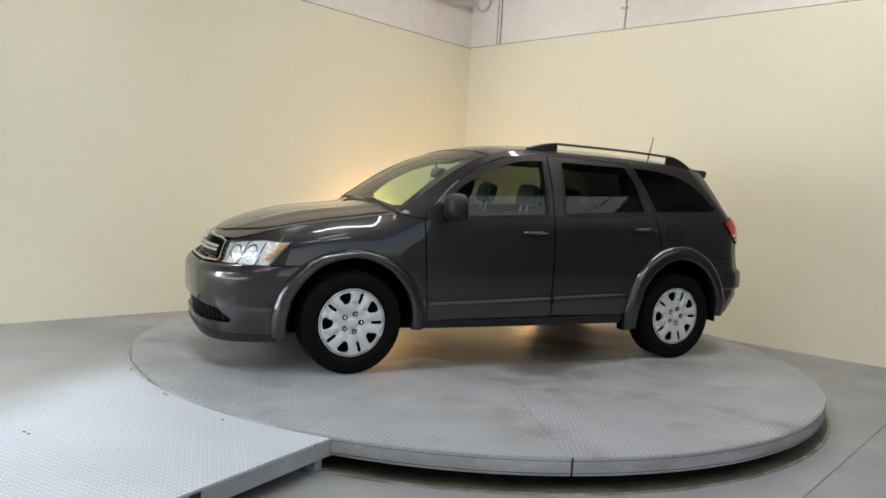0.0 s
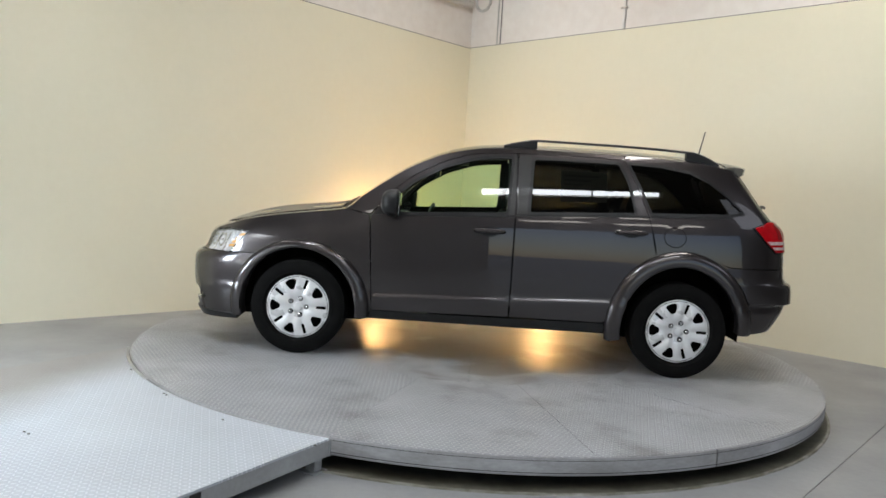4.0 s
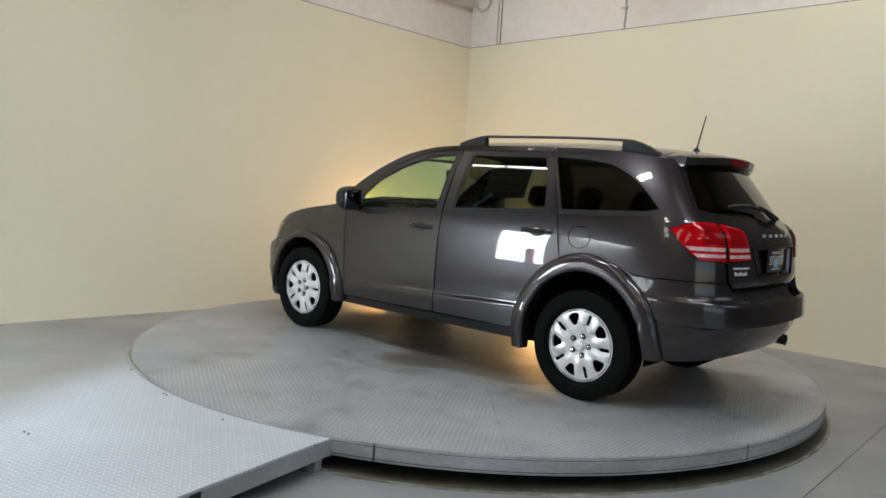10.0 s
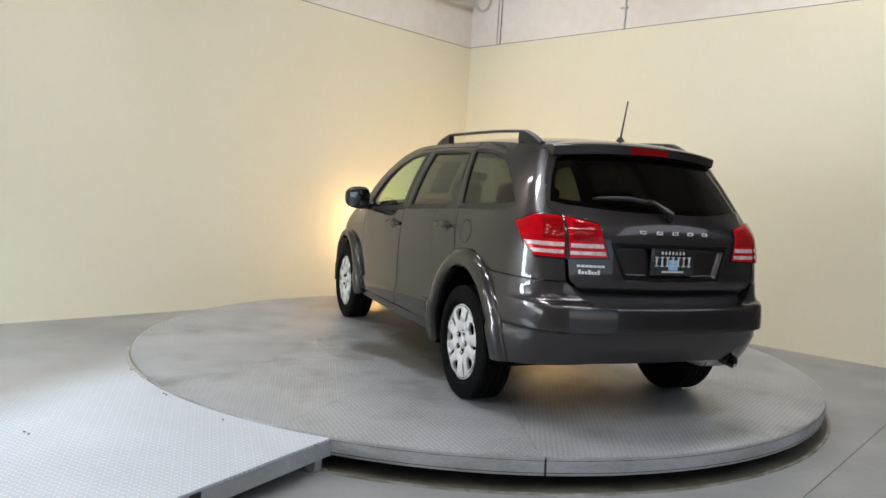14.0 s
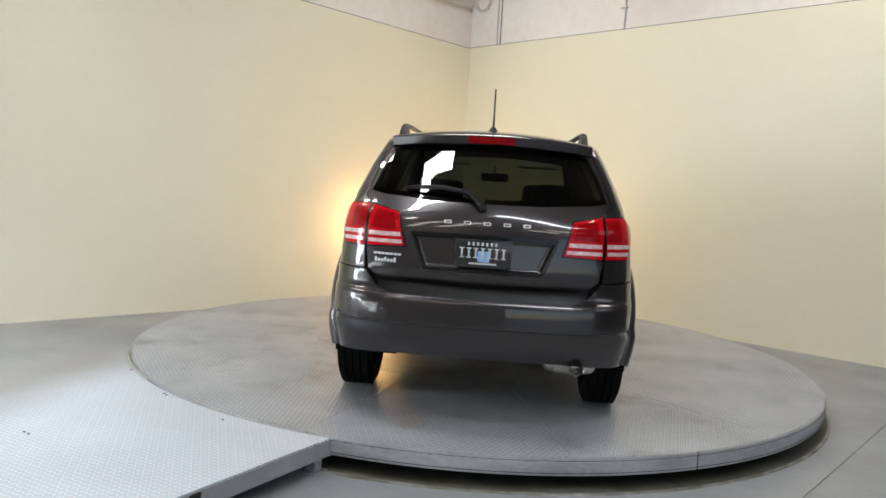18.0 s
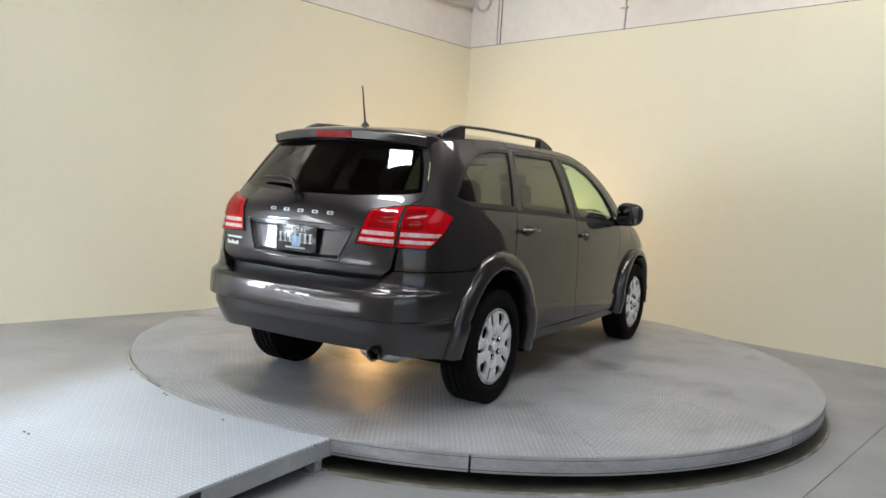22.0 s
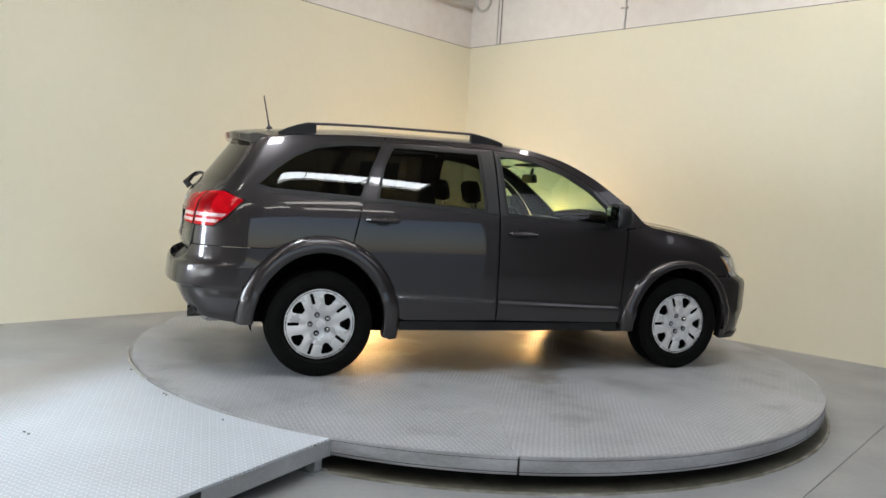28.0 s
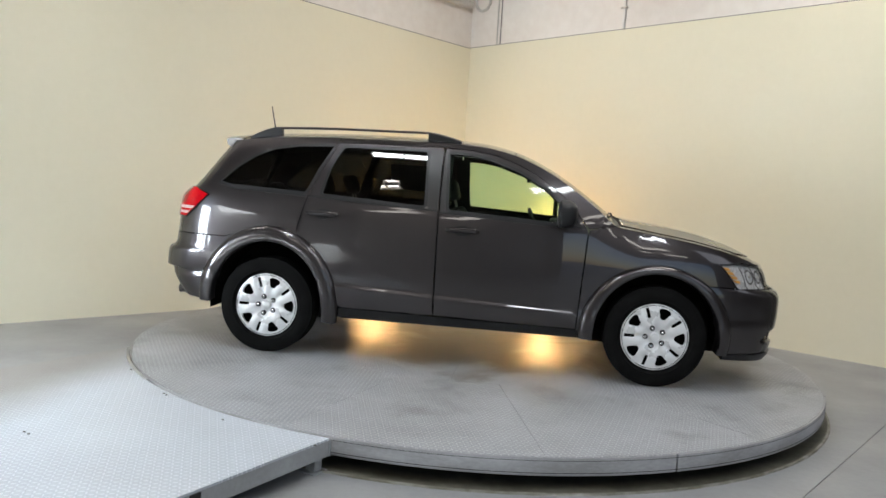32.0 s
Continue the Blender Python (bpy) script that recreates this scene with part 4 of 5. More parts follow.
def flare_mesh(cx, outer, inner, a0, a1, flip, proud=0.0, n=56):
    """A raised band round the wheel opening: a crisp outer shoulder, a flat face, a rounded lip turned in."""
    bm = bmesh.new()
    sg = -1 if flip else 1
    across = ((0.0, -0.010), (0.0, 0.006), (0.06, 0.013), (0.16, 0.018), (0.35, 0.022), (0.60, 0.025), (0.82, 0.026), (0.94, 0.023), (1.0, 0.016), (1.0, -0.030))
    rings = []
    for i in range(n + 1):
        a = radians(a0 + (a1 - a0) * i / n)
        row = []
        for w, off in across:
            rx, rz = outer[0] + (inner[0] - outer[0]) * w, outer[1] + (inner[1] - outer[1]) * w
            x, z = cx + rx * math.cos(a), 0.36 + rz * math.sin(a)
            s = at_x(x, z)
            h = 0.012
            p = skin(s, z)
            d = np.cross(skin(s + h, z) - skin(s - h, z), skin(s, z + h) - skin(s, z - h))
            p = p + d / np.linalg.norm(d) * (off + proud * min(1.0, w * 4) * (off > 0))
            row.append(bm.verts.new((p[0], sg * p[1], p[2])))
        rings.append(row)
    for p, q in zip(rings, rings[1:]):
        for j in range(len(across) - 1):
            bm.faces.new((p[j], p[j + 1], q[j + 1], q[j]))
    for row in (rings[0], rings[-1]):
        bm.faces.new(row)
    return bm


def handle(parent, x0, x1, z, flip):
    sg = -1 if flip else 1
    h = new("door_handle")
    h.parent = parent
    tagged(h, "pull handle in body colour over a black cup")
    mid = (x0 + x1) / 2
    y = float(half_width(z))
    bm = bmesh.new()
    path = [(x0, sg * (y + 0.004), z), (x0 - 0.02, sg * (y + 0.026), z), (mid, sg * (y + 0.034), z + 0.002), (x1 + 0.02, sg * (y + 0.026), z), (x1, sg * (y + 0.004), z)]
    tube(bm, path, 0.012, 10, [0.012, 0.017, 0.018, 0.017, 0.012])
    part("grip", bm, paint, h, "glossy grip in body colour")
    bm = panel_mesh([(at_x(mid, z) + 0.070 * math.cos(a * math.pi / 8), z - 0.004 + 0.038 * math.sin(a * math.pi / 8)) for a in range(16)], skin, off=0.0035, thick=0.004, step=0.02, gap=0, flip=flip)
    part("cup", bm, trim, h, "dark finger cup")


DOOR_Z = [0.40, 0.43, 0.455, 0.475, 0.490, 0.500, 0.507, 0.513, 0.520, 0.527, 0.533, 0.540, 0.548, 0.562, 0.585, 0.61, 0.65, 0.69, 0.73, 0.77, 0.81, 0.85, 0.89, 0.93, 0.97, 1.0, 1.03, 1.06, 1.085, 1.11, 1.135, 1.16, 1.19, 1.23, 1.27, 1.31, 1.35, 1.39, 1.43, 1.47, 1.51, 1.55, 1.585, 1.61]


def build_flank(flip):
    sg = -1 if flip else 1
    k = dict(flip=flip)
    # front wing
    top_line = [(x, float(edge_z(x))) for x in np.linspace(1.12, 2.20, 18)]
    wing = side((0.932, 1.096), *top_line) + [(-2.514, 0.8865), (-2.221, 0.9205), (-1.967, 0.9085), (-2.064, 0.742)]
    wing += side(*oval(FX, *F_OUT, 49, 181, 16), (0.885, 0.372))
    w = panel("front_wing", wing, paint, car, label="dark grey front wing", **k)
    lip = [(x, 0.925) for x in np.linspace(1.13, 1.98, 10)] + [(x, 1.0) for x in np.linspace(2.02, 1.13, 10)]
    panel("wing_top", lip, paint, w, top, **k)
    # doors
    upper_f = [(x, float(frame_z(x))) for x in np.linspace(0.915, -0.168, 14)]
    door = side((0.925, 1.088), *upper_f[1:], (-0.163, 1.14), (-0.158, 0.390), (0.882, 0.372))
    d = panel("front_door", door, paint, car, label="dark grey front door", holes=[WIN_F], zs=DOOR_Z, slant=True, **k)
    panel("window_seal", grow(WIN_F, 0.005), trim, d, off=0.0015, thick=0.012, gap=0, holes=[grow(WIN_F, -0.018)], step=0.03, label="black rubber window seal", **k)
    panel("window_glass", WIN_F, clear_glass, d, off=-0.010, thick=0, label="green-tinted door glass", step=0.05, **k)
    panel("pillar_cover", side((-0.119, 1.158), (-0.160, 1.158), (-0.165, 1.614), (-0.149, 1.614)), pillar_black, d, off=0.002, thick=0.003, gap=0, step=0.05, label="satin black pillar cover", **k)
    handle(car, 0.135, -0.095, 1.030, flip)
    rear_edge = [(-1.172, 1.21), (-1.090, 1.42), (-0.992, 1.628)]
    door = side((-0.174, 1.632), (-0.170, 1.14), (-0.166, 0.390), (-0.86, 0.390), *oval(RX, *R_OUT, 4, 68, 12), (-1.222, 0.985), *rear_edge, *[(x, float(frame_z(x))) for x in np.linspace(-0.93, -0.25, 7)])
    d = panel("rear_door", door, paint, car, label="dark grey rear door", holes=[WIN_R], zs=DOOR_Z, slant=True, **k)
    panel("window_seal", grow(WIN_R, 0.005), trim, d, off=0.0015, thick=0.012, gap=0, holes=[grow(WIN_R, -0.018)], step=0.03, label="black rubber window seal", **k)
    panel("window_glass", WIN_R, privacy_glass, d, off=-0.010, thick=0, label="dark tinted door glass", step=0.05, **k)
    panel("pillar_cover", side((-0.178, 1.164), (-0.252, 1.168), (-0.275, 1.614), (-0.180, 1.614)), pillar_black, d, off=0.002, thick=0.003, gap=0, step=0.05, label="satin black pillar cover", **k)
    handle(car, -0.925, -1.155, 1.085, flip)
    # rear quarter
    fuel = [(at_x(-1.372, 1.066) + 0.088 * math.cos(a * math.pi / 12), 1.066 + 0.074 * math.sin(a * math.pi / 12)) for a in range(24)]
    up = [(x, float(edge_z(x))) for x in np.linspace(-1.85, -1.0, 9)]
    q = side(*[(x, z) for x, z in reversed(rear_edge)], (-1.232, 0.985), *oval(RX, *R_OUT, 68, 118, 8), (-1.80, 0.866), (-2.10, 0.866))
    q += [(tail_y(0.662, 0.866), 0.866), (tail_y(0.660, 1.225), 1.225), (tail_y(0.708, 1.275), 1.275), (tail_y(0.654, 1.45), 1.45), (tail_y(0.596, 1.58), 1.58)]
    q += side(*up)
    body = panel("rear_quarter", q, paint, car, label="dark grey rear quarter panel", holes=[WIN_Q] + ([fuel] if not flip else []), **k)
    panel("window_seal", grow(WIN_Q, 0.005), trim, body, off=0.0015, thick=0.010, gap=0, holes=[grow(WIN_Q, -0.016)], step=0.03, label="black rubber window seal", **k)
    panel("quarter_glass", WIN_Q, privacy_glass, body, off=-0.008, thick=0, label="dark tinted quarter glass", step=0.05, **k)
    for (xa, za), (xb, zb) in (((0.775, 1.112), (-0.157, 1.160)), ((-0.176, 1.168), (-1.166, 1.218)), ((-1.186, 1.218), (-1.80, 1.246))):
        panel("belt_strip", side((xa, za), (xb, zb), (xb, zb - 0.016), (xa, za - 0.016)), trim, car, off=0.004, thick=0.006, gap=0, step=0.05, label="thin black weather strip below the windows", **k)
    if not flip:
        panel("fuel_flap", fuel, paint, body, off=0.001, thick=0.01, step=0.03, gap=0.0045, label="round fuel flap")
    # side rail of the roof and the windscreen pillar
    rail = side(*[(x, float(edge_z(x))) for x in np.linspace(1.115, -0.992, 26)], *[(x, float(frame_z(x))) for x in np.linspace(-0.992, 0.93, 22)])
    panel("roof_side", rail, paint, car, **k)
    pillar = [(x, 0.90) for x in np.linspace(1.12, 0.36, 12)] + [(x, 1.0) for x in np.linspace(0.36, 1.12, 12)]
    panel("windscreen_pillar", pillar, paint, car, top, thick=0.03, **k)
    # arch flares
    for cx, outer, inner, a0, a1, proud in ((FX, F_OUT, F_IN, -11, 185, 0.026), (RX, R_OUT, R_IN, -9, 179, 0.020)):
        part("wheel_arch_flare", flare_mesh(cx, outer, inner, a0, a1, flip, proud), paint, car, "raised wheel-arch flare", angle=50)
        bm = bmesh.new()
        n = 30
        rings = []
        for i in range(n + 1):
            a = radians(-6 + 192 * i / n)
            rings.append([bm.verts.new((cx + (inner[0] + 0.012) * math.cos(a), sg * yy, 0.36 + (inner[1] + 0.012) * math.sin(a))) for yy in (0.875, 0.50)])
        for a, b in zip(rings, rings[1:]):
            bm.faces.new((a[0], a[1], b[1], b[0]))
        bm.faces.new([r[1] for r in rings])
        part("wheel_liner", bm, under, car, "black wheel-arch liner")
    # sill
    sill = side((0.905, 0.366), (0.90, 0.325), (0.93, 0.302), (-0.90, 0.310), (-0.915, 0.325), (-0.88, 0.384))
    panel("sill", sill, gloss, car, off=-0.012, thick=0.06, label="black sill below the doors", **k)
    # tail lamps, each with a black rim, a red lens, two clear strips and a deeper cell
    for loop, outer in ((TAIL_OUT, True), (TAIL_IN, False)):
        lamp = panel("tail_lamp", loop, red_lens, car, off=0.012, thick=0.03, step=0.02, gap=0.004, label="red tail lamp with two clear strips", **k)
        panel("lamp_rim", grow(loop, 0.003), gloss, lamp, off=0.010, thick=0.02, step=0.02, gap=0, holes=[grow(loop, -0.007)], **k)
        for za, zb in ((1.014, 1.034), (1.052, 1.074)):
            if outer:
                a, b = [at_x(-2.06 - (1.07 - z) * 1.14, z) + 0.018 for z in (za, zb)]
                c = d = SEAM_S - 0.010
            else:
                a = b = SEAM_S + 0.026
                c, d = [tail_y(0.446 + (z - 1.0) * 0.26, z) for z in (za, zb)]
            panel("clear_strip", [(a, za), (c, za + 0.002), (d, zb + 0.002), (b, zb)], clear_strip, lamp, off=0.0145, thick=0.003, step=0.02, gap=0, **k)
        cell = [(SEAM_S - 0.135, 1.092), (SEAM_S - 0.022, 1.092), (SEAM_S - 0.022, 1.196), (SEAM_S - 0.150, 1.200)] if outer else [(SEAM_S + 0.035, 1.092), (tail_y(0.490, 1.09), 1.092), (tail_y(0.505, 1.17), 1.172), (SEAM_S + 0.035, 1.190)]
        panel("lamp_cell", cell, red_dark, lamp, off=0.0132, thick=0.002, step=0.02, gap=0, **k)
    # headlamp
    lens = panel("headlamp", HEAD_LAMP, lamp_glass, car, off=0.003, thick=0.0, step=0.03, label="clear headlamp with amber corner", **k)
    panel("reflector", grow(HEAD_LAMP, 0.004), housing, lens, off=-0.022, thick=0.01, step=0.02, gap=0, label="bright faceted reflector", **k)
    panel("rim", HEAD_LAMP, gloss, lens, off=0.0, thick=0.03, step=0.02, holes=[grow(HEAD_LAMP, -0.006)], **k)
    for sa in (-2.475, -2.355, -2.20):
        panel("divider", [(sa, 0.742), (sa + 0.012, 0.742), (sa + 0.030, 0.896), (sa + 0.018, 0.896)], chrome, lens, off=-0.014, thick=0.01, step=0.03, gap=0, **k)
    for i in range(4):
        z0 = 0.776 + 0.030 * i
        s_in = -2.128 + 0.026 * i
        panel("turn_signal", [(s_in, z0), (s_in + 0.052, z0 + 0.006), (s_in + 0.070, z0 + 0.026), (s_in + 0.008, z0 + 0.022)], amber, lens, off=-0.010, thick=0.01, step=0.02, gap=0, **k)
    for sc, zc, r in ((-2.41, 0.820, 0.050), (-2.275, 0.825, 0.056)):
        ringp = [(sc + r * math.cos(a * math.pi / 10), zc + r * math.sin(a * math.pi / 10)) for a in range(20)]
        panel("bulb_bowl", ringp, chrome, lens, off=-0.019, thick=0.006, step=0.02, gap=0, holes=[grow(ringp, -0.012)], **k)
        tip = [(sc + 0.011 * math.cos(a * math.pi / 6), zc + 0.011 * math.sin(a * math.pi / 6)) for a in range(12)]
        panel("bulb", tip, dull_metal, lens, off=-0.012, thick=0.012, step=0.01, gap=0, **k)
    # door mirror
    mir = new("door_mirror")
    mir.parent = car
    tagged(mir, "black door mirror on a short stalk")
    bm = bmesh.new()
    bmesh.ops.create_uvsphere(bm, u_segments=20, v_segments=12, radius=1.0)
    for p in bm.verts:
        c = p.co.copy()
        for i in range(3):
            c[i] = math.copysign(abs(c[i]) ** 0.72, c[i])
        if c.x < 0:
            c.x *= 0.42
        c.z *= 1 - 0.12 * (c.y * 0.5 + 0.5)
        p.co = Vector((0.735 + c.x * 0.100, sg * (0.995 + c.y * 0.112), 1.200 + c.z * 0.106))
    part("shell", bm, trim, mir)
    bm = bmesh.new()
    box(bm, (-0.004, -0.086, -0.076), (0.004, 0.086, 0.076), pose(0.696, sg * 0.995, 1.198, 0, 0, 0), 0.003)
    part("mirror_glass", bm, mirror_dark, mir, "dark mirror glass")
    bm = bmesh.new()
    tube(bm, [(0.775, sg * 0.83, 1.135), (0.765, sg * 0.90, 1.13), (0.745, sg * 0.955, 1.14)], 0.03, 10, [0.042, 0.036, 0.04])
    part("stalk", bm, gloss, mir)
    sail = side((0.900, 1.094), (0.785, 1.112), (0.762, 1.215), (0.80, 1.215))
    panel("mirror_sail", sail, trim, mir, off=0.006, thick=0.01, step=0.03, **k)
    # roof rail: a bar on two long feet
    rl = new("roof_rail")
    rl.parent = car
    tagged(rl, "black roof rail on two feet")

    def roof_at(x, y):
        ye = float(top(x, 1.0)[1])
        return float(top(x, y / ye)[2])
    bm = bmesh.new()
    lofts = []
    n = 26
    for i in range(n + 1):
        x = -0.06 - 1.68 * i / n
        y = 0.575 - 0.02 * ((x + 0.9) / 0.85) ** 2
        base = roof_at(x, y)
        rise = 0.070 * min(1, ((x + 1.76) * 5.0)) ** 0.7 if x < -1.55 else 0.070 * min(1, max(0.0, (-0.02 - x) * 3.6)) ** 0.7
        lofts.append((x, y, base, base + max(0.012, rise)))
    for seg, low in ((lofts[:5], None), (lofts[4:-4], 0.017), (lofts[-5:], None)):
        prev = None
        first = None
        for x, y, b, t in seg:
            z0 = b - 0.004 if low is None else t - low
            ring = [bm.verts.new((x, sg * (y + dy), z)) for dy, z in ((-0.022, z0), (0.024, z0), (0.022, t - 0.008), (0.010, t), (-0.010, t), (-0.020, t - 0.008))]
            if prev:
                for j in range(6):
                    bm.faces.new((prev[j], prev[(j + 1) % 6], ring[(j + 1) % 6], ring[j]))
            else:
                first = ring
            prev = ring
        bm.faces.new(list(reversed(first)))
        bm.faces.new(prev)
    part("rail_bar", bm, trim, rl)
    # inner faces of the two door pillars
    for strip in (side((-0.10, 1.62), (-0.225, 1.62), (-0.225, 0.46), (-0.10, 0.46)), side((-0.97, 1.62), (-1.025, 1.62), (-1.185, 1.23), (-1.25, 0.95), (-1.18, 0.95), (-1.10, 1.23), (-1.05, 1.44), (-0.95, 1.62))):
        panel("pillar_lining", strip, trim, car, off=-0.035, thick=0.0, step=0.06, **k)
    # inner door lining and pillars' inside
    card = side((0.93, 1.10), (-0.9, 1.14), (-1.9, 1.16), (-2.02, 0.92), (-0.93, 0.90), (-0.86, 0.45), (0.86, 0.45))
    panel("inner_lining", card, seat_cloth, car, off=-0.075, thick=0.0, step=0.12, label="dark door lining", **k)


for flip in (False, True):
    build_flank(flip)

# bonnet, screen, roof
bonnet = [(1.165, v) for v in np.linspace(-0.88, 0.88, 9)] + [(1.6, 0.905), (1.93, 0.915), (2.035, 0.86), (2.125, 0.72), (2.202, 0.45), (2.236, 0.2), (2.242, 0.0), (2.236, -0.2), (2.202, -0.45), (2.125, -0.72), (2.035, -0.86), (1.93, -0.915), (1.6, -0.905)]


def bonnet_form(x, v):
    """The bonnet's two long swages."""
    a = np.abs(v)
    return 0.010 * np.exp(-((a - 0.52) / 0.10) ** 2) * np.clip((2.2 - x) / 0.5, 0, 1) + 0.004


panel("bonnet", bonnet, paint, car, top, off=bonnet_form, thick=0.05, step=0.035, label="dark grey bonnet with two raised swages")
panel("nose_strip", [(1.95, -0.93), (2.045, -0.87), (2.135, -0.73), (2.212, -0.45), (2.252, 0), (2.212, 0.45), (2.135, 0.73), (2.045, 0.87), (1.95, 0.93), (2.06, 1.0), (2.19, 0.99), (2.275, 0.8), (2.298, 0.4), (2.304, 0.0), (2.298, -0.4), (2.275, -0.8), (2.19, -0.99), (2.06, -1.0)], paint, car, top, off=-0.004, thick=0.02, step=0.03)
cowl = [(1.165, v) for v in np.linspace(-0.9, 0.9, 7)] + [(1.10, v) for v in np.linspace(0.9, -0.9, 7)]
panel("cowl", cowl, trim, car, top, off=-0.012, thick=0.02, label="black scuttle below the windscreen")
screen = [(1.115, v) for v in np.linspace(-0.885, 0.885, 9)] + [(0.36, v) for v in np.linspace(0.885, -0.885, 9)]
panel("windscreen", screen, clear_glass, car, top, off=-0.004, thick=0, step=0.06, label="sloping green-tinted windscreen")
panel("screen_band", grow(screen, 0.012), trim, car, top, off=-0.007, thick=0.005, gap=0, holes=[grow(screen, -0.022)], step=0.04)
roof = [(0.355, v) for v in np.linspace(-1.0, 1.0, 11)] + [(x, 1.0) for x in np.linspace(0.2, -1.85, 12)] + [(-1.90, v) for v in np.linspace(0.95, -0.95, 9)] + [(x, -1.0) for x in np.linspace(-1.85, 0.2, 12)]
panel("roof", roof, paint, car, top, thick=0.025, step=0.05, label="dark grey roof")
panel("headliner", grow(roof, -0.03), lining, car, top, off=-0.045, thick=0, step=0.15, label="grey roof lining")
for y0, y1 in ((0.62, 0.02), (0.02, -0.55)):
    wip = new("front_wiper")
    wip.parent = car
    bm = bmesh.new()
    tube(bm, [(1.175, y0, 1.145), (1.13, (y0 + y1) / 2, 1.195), (1.10, y1, 1.215)], 0.008, 6)
    part("arm", bm, trim, wip)
    bm = bmesh.new()
    tube(bm, [(1.125, y0 - 0.1, 1.175), (1.105, (y0 + y1) / 2 - 0.05, 1.215), (1.10, y1 - 0.05, 1.205)], 0.006, 6)
    part("blade", bm, trim, wip)

# front bumper with lower intake, chin and grille
half = [(nose_y(0.0, 0.72), 0.722), (nose_y(0.36, 0.72), 0.722), (nose_y(0.50, 0.725), 0.728), (-2.43, 0.730), (-2.064, 0.7375)] + side(*oval(FX, *F_OUT, 48.5, -12, 10)) + side((1.95, 0.258)) + [(nose_y(0.50, 0.27), 0.262), (nose_y(0.0, 0.27), 0.262)]
intake = [(nose_y(0.0, 0.44), 0.452), (nose_y(0.35, 0.45), 0.455), (nose_y(0.60, 0.42), 0.428), (nose_y(0.675, 0.35), 0.360), (nose_y(0.66, 0.34), 0.338), (nose_y(0.40, 0.33), 0.330), (nose_y(0.0, 0.32), 0.322)]


def both(loop):
    """The outline from the nose's middle round one flank, closed with its mirror image."""
    return loop + [(2 * S0 - a, b) for a, b in reversed(loop) if abs(a - S0) > 1e-4]


def both_tail(loop):
    return loop + [(MID - a, b) for a, b in reversed(loop) if abs(a - S1) > 1e-4]


bumper = panel("front_bumper", both(half), paint, car, thick=0.05, holes=[both(intake)], step=0.035, label="dark grey front bumper with a wide black intake")
panel("intake_mesh", grow(both(intake), 0.01), under, bumper, off=-0.045, thick=0, step=0.05, label="black intake mesh")
for i in range(26):
    y = -0.60 + 0.048 * i
    bm = bmesh.new()
    zt = 0.452 if abs(y) < 0.5 else 0.41
    a, b = skin(nose_y(y, 0.34), 0.345), skin(nose_y(y, zt), zt)
    tube(bm, [Vector(a) - Vector((0.03, 0, 0)), Vector(b) - Vector((0.03, 0, 0))], 0.004, 5)
    part("intake_bar", bm, trim, bumper)
chin = both([(nose_y(0.0, 0.25), 0.262), (nose_y(0.50, 0.25), 0.262)] + side((1.95, 0.262), (1.93, 0.222)) + [(nose_y(0.50, 0.20), 0.200), (nose_y(0.0, 0.20), 0.195)])
panel("chin_spoiler", chin, trim, bumper, off=0.012, thick=0.06, label="black chin lip")
grille_loop = both([(nose_y(0.0, 0.90), 0.905), (nose_y(0.395, 0.90), 0.898), (-2.530, 0.880), (-2.512, 0.735), (nose_y(0.37, 0.73), 0.731), (nose_y(0.30, 0.73), 0.726), (nose_y(0.0, 0.73), 0.726)])
grille = panel("grille", grille_loop, under, car, off=-0.035, thick=0.0, step=0.04, label="black grille with a chrome cross frame")
panel("surround", grille_loop, chrome, grille, off=0.004, thick=0.035, step=0.03, holes=[grow(grille_loop, -0.014)])
for z0 in (0.822, 0.796):
    bar = both([(nose_y(0.0, z0), z0), (nose_y(0.405, z0), z0), (nose_y(0.405, z0), z0 + 0.018), (nose_y(0.0, z0), z0 + 0.018)])
    panel("crossbar", bar, chrome, grille, off=0.0, thick=0.03, step=0.03, gap=0)
for y0 in (0.022, -0.038):
    bar = [(nose_y(y0, 0.8), 0.732), (nose_y(y0, 0.8), 0.895), (nose_y(y0 + 0.016, 0.8), 0.895), (nose_y(y0 + 0.016, 0.8), 0.732)]
    panel("crossbar", bar, chrome, grille, off=0.0, thick=0.03, step=0.03, gap=0)
for i in range(3):
    z0 = 0.742 + 0.016 * i
    bar = both([(nose_y(0.0, z0), z0), (nose_y(0.385, z0), z0), (nose_y(0.385, z0), z0 + 0.008), (nose_y(0.0, z0), z0 + 0.008)])
    panel("mesh_bar", bar, trim, grille, off=-0.018, thick=0.01, step=0.05, gap=0)
panel("emblem", [(nose_y(0.36, 0.75), 0.742), (nose_y(0.36, 0.75), 0.760), (nose_y(0.325, 0.75), 0.760), (nose_y(0.325, 0.75), 0.742)], emblem_red, grille, off=0.002, thick=0.01, step=0.02, gap=0)

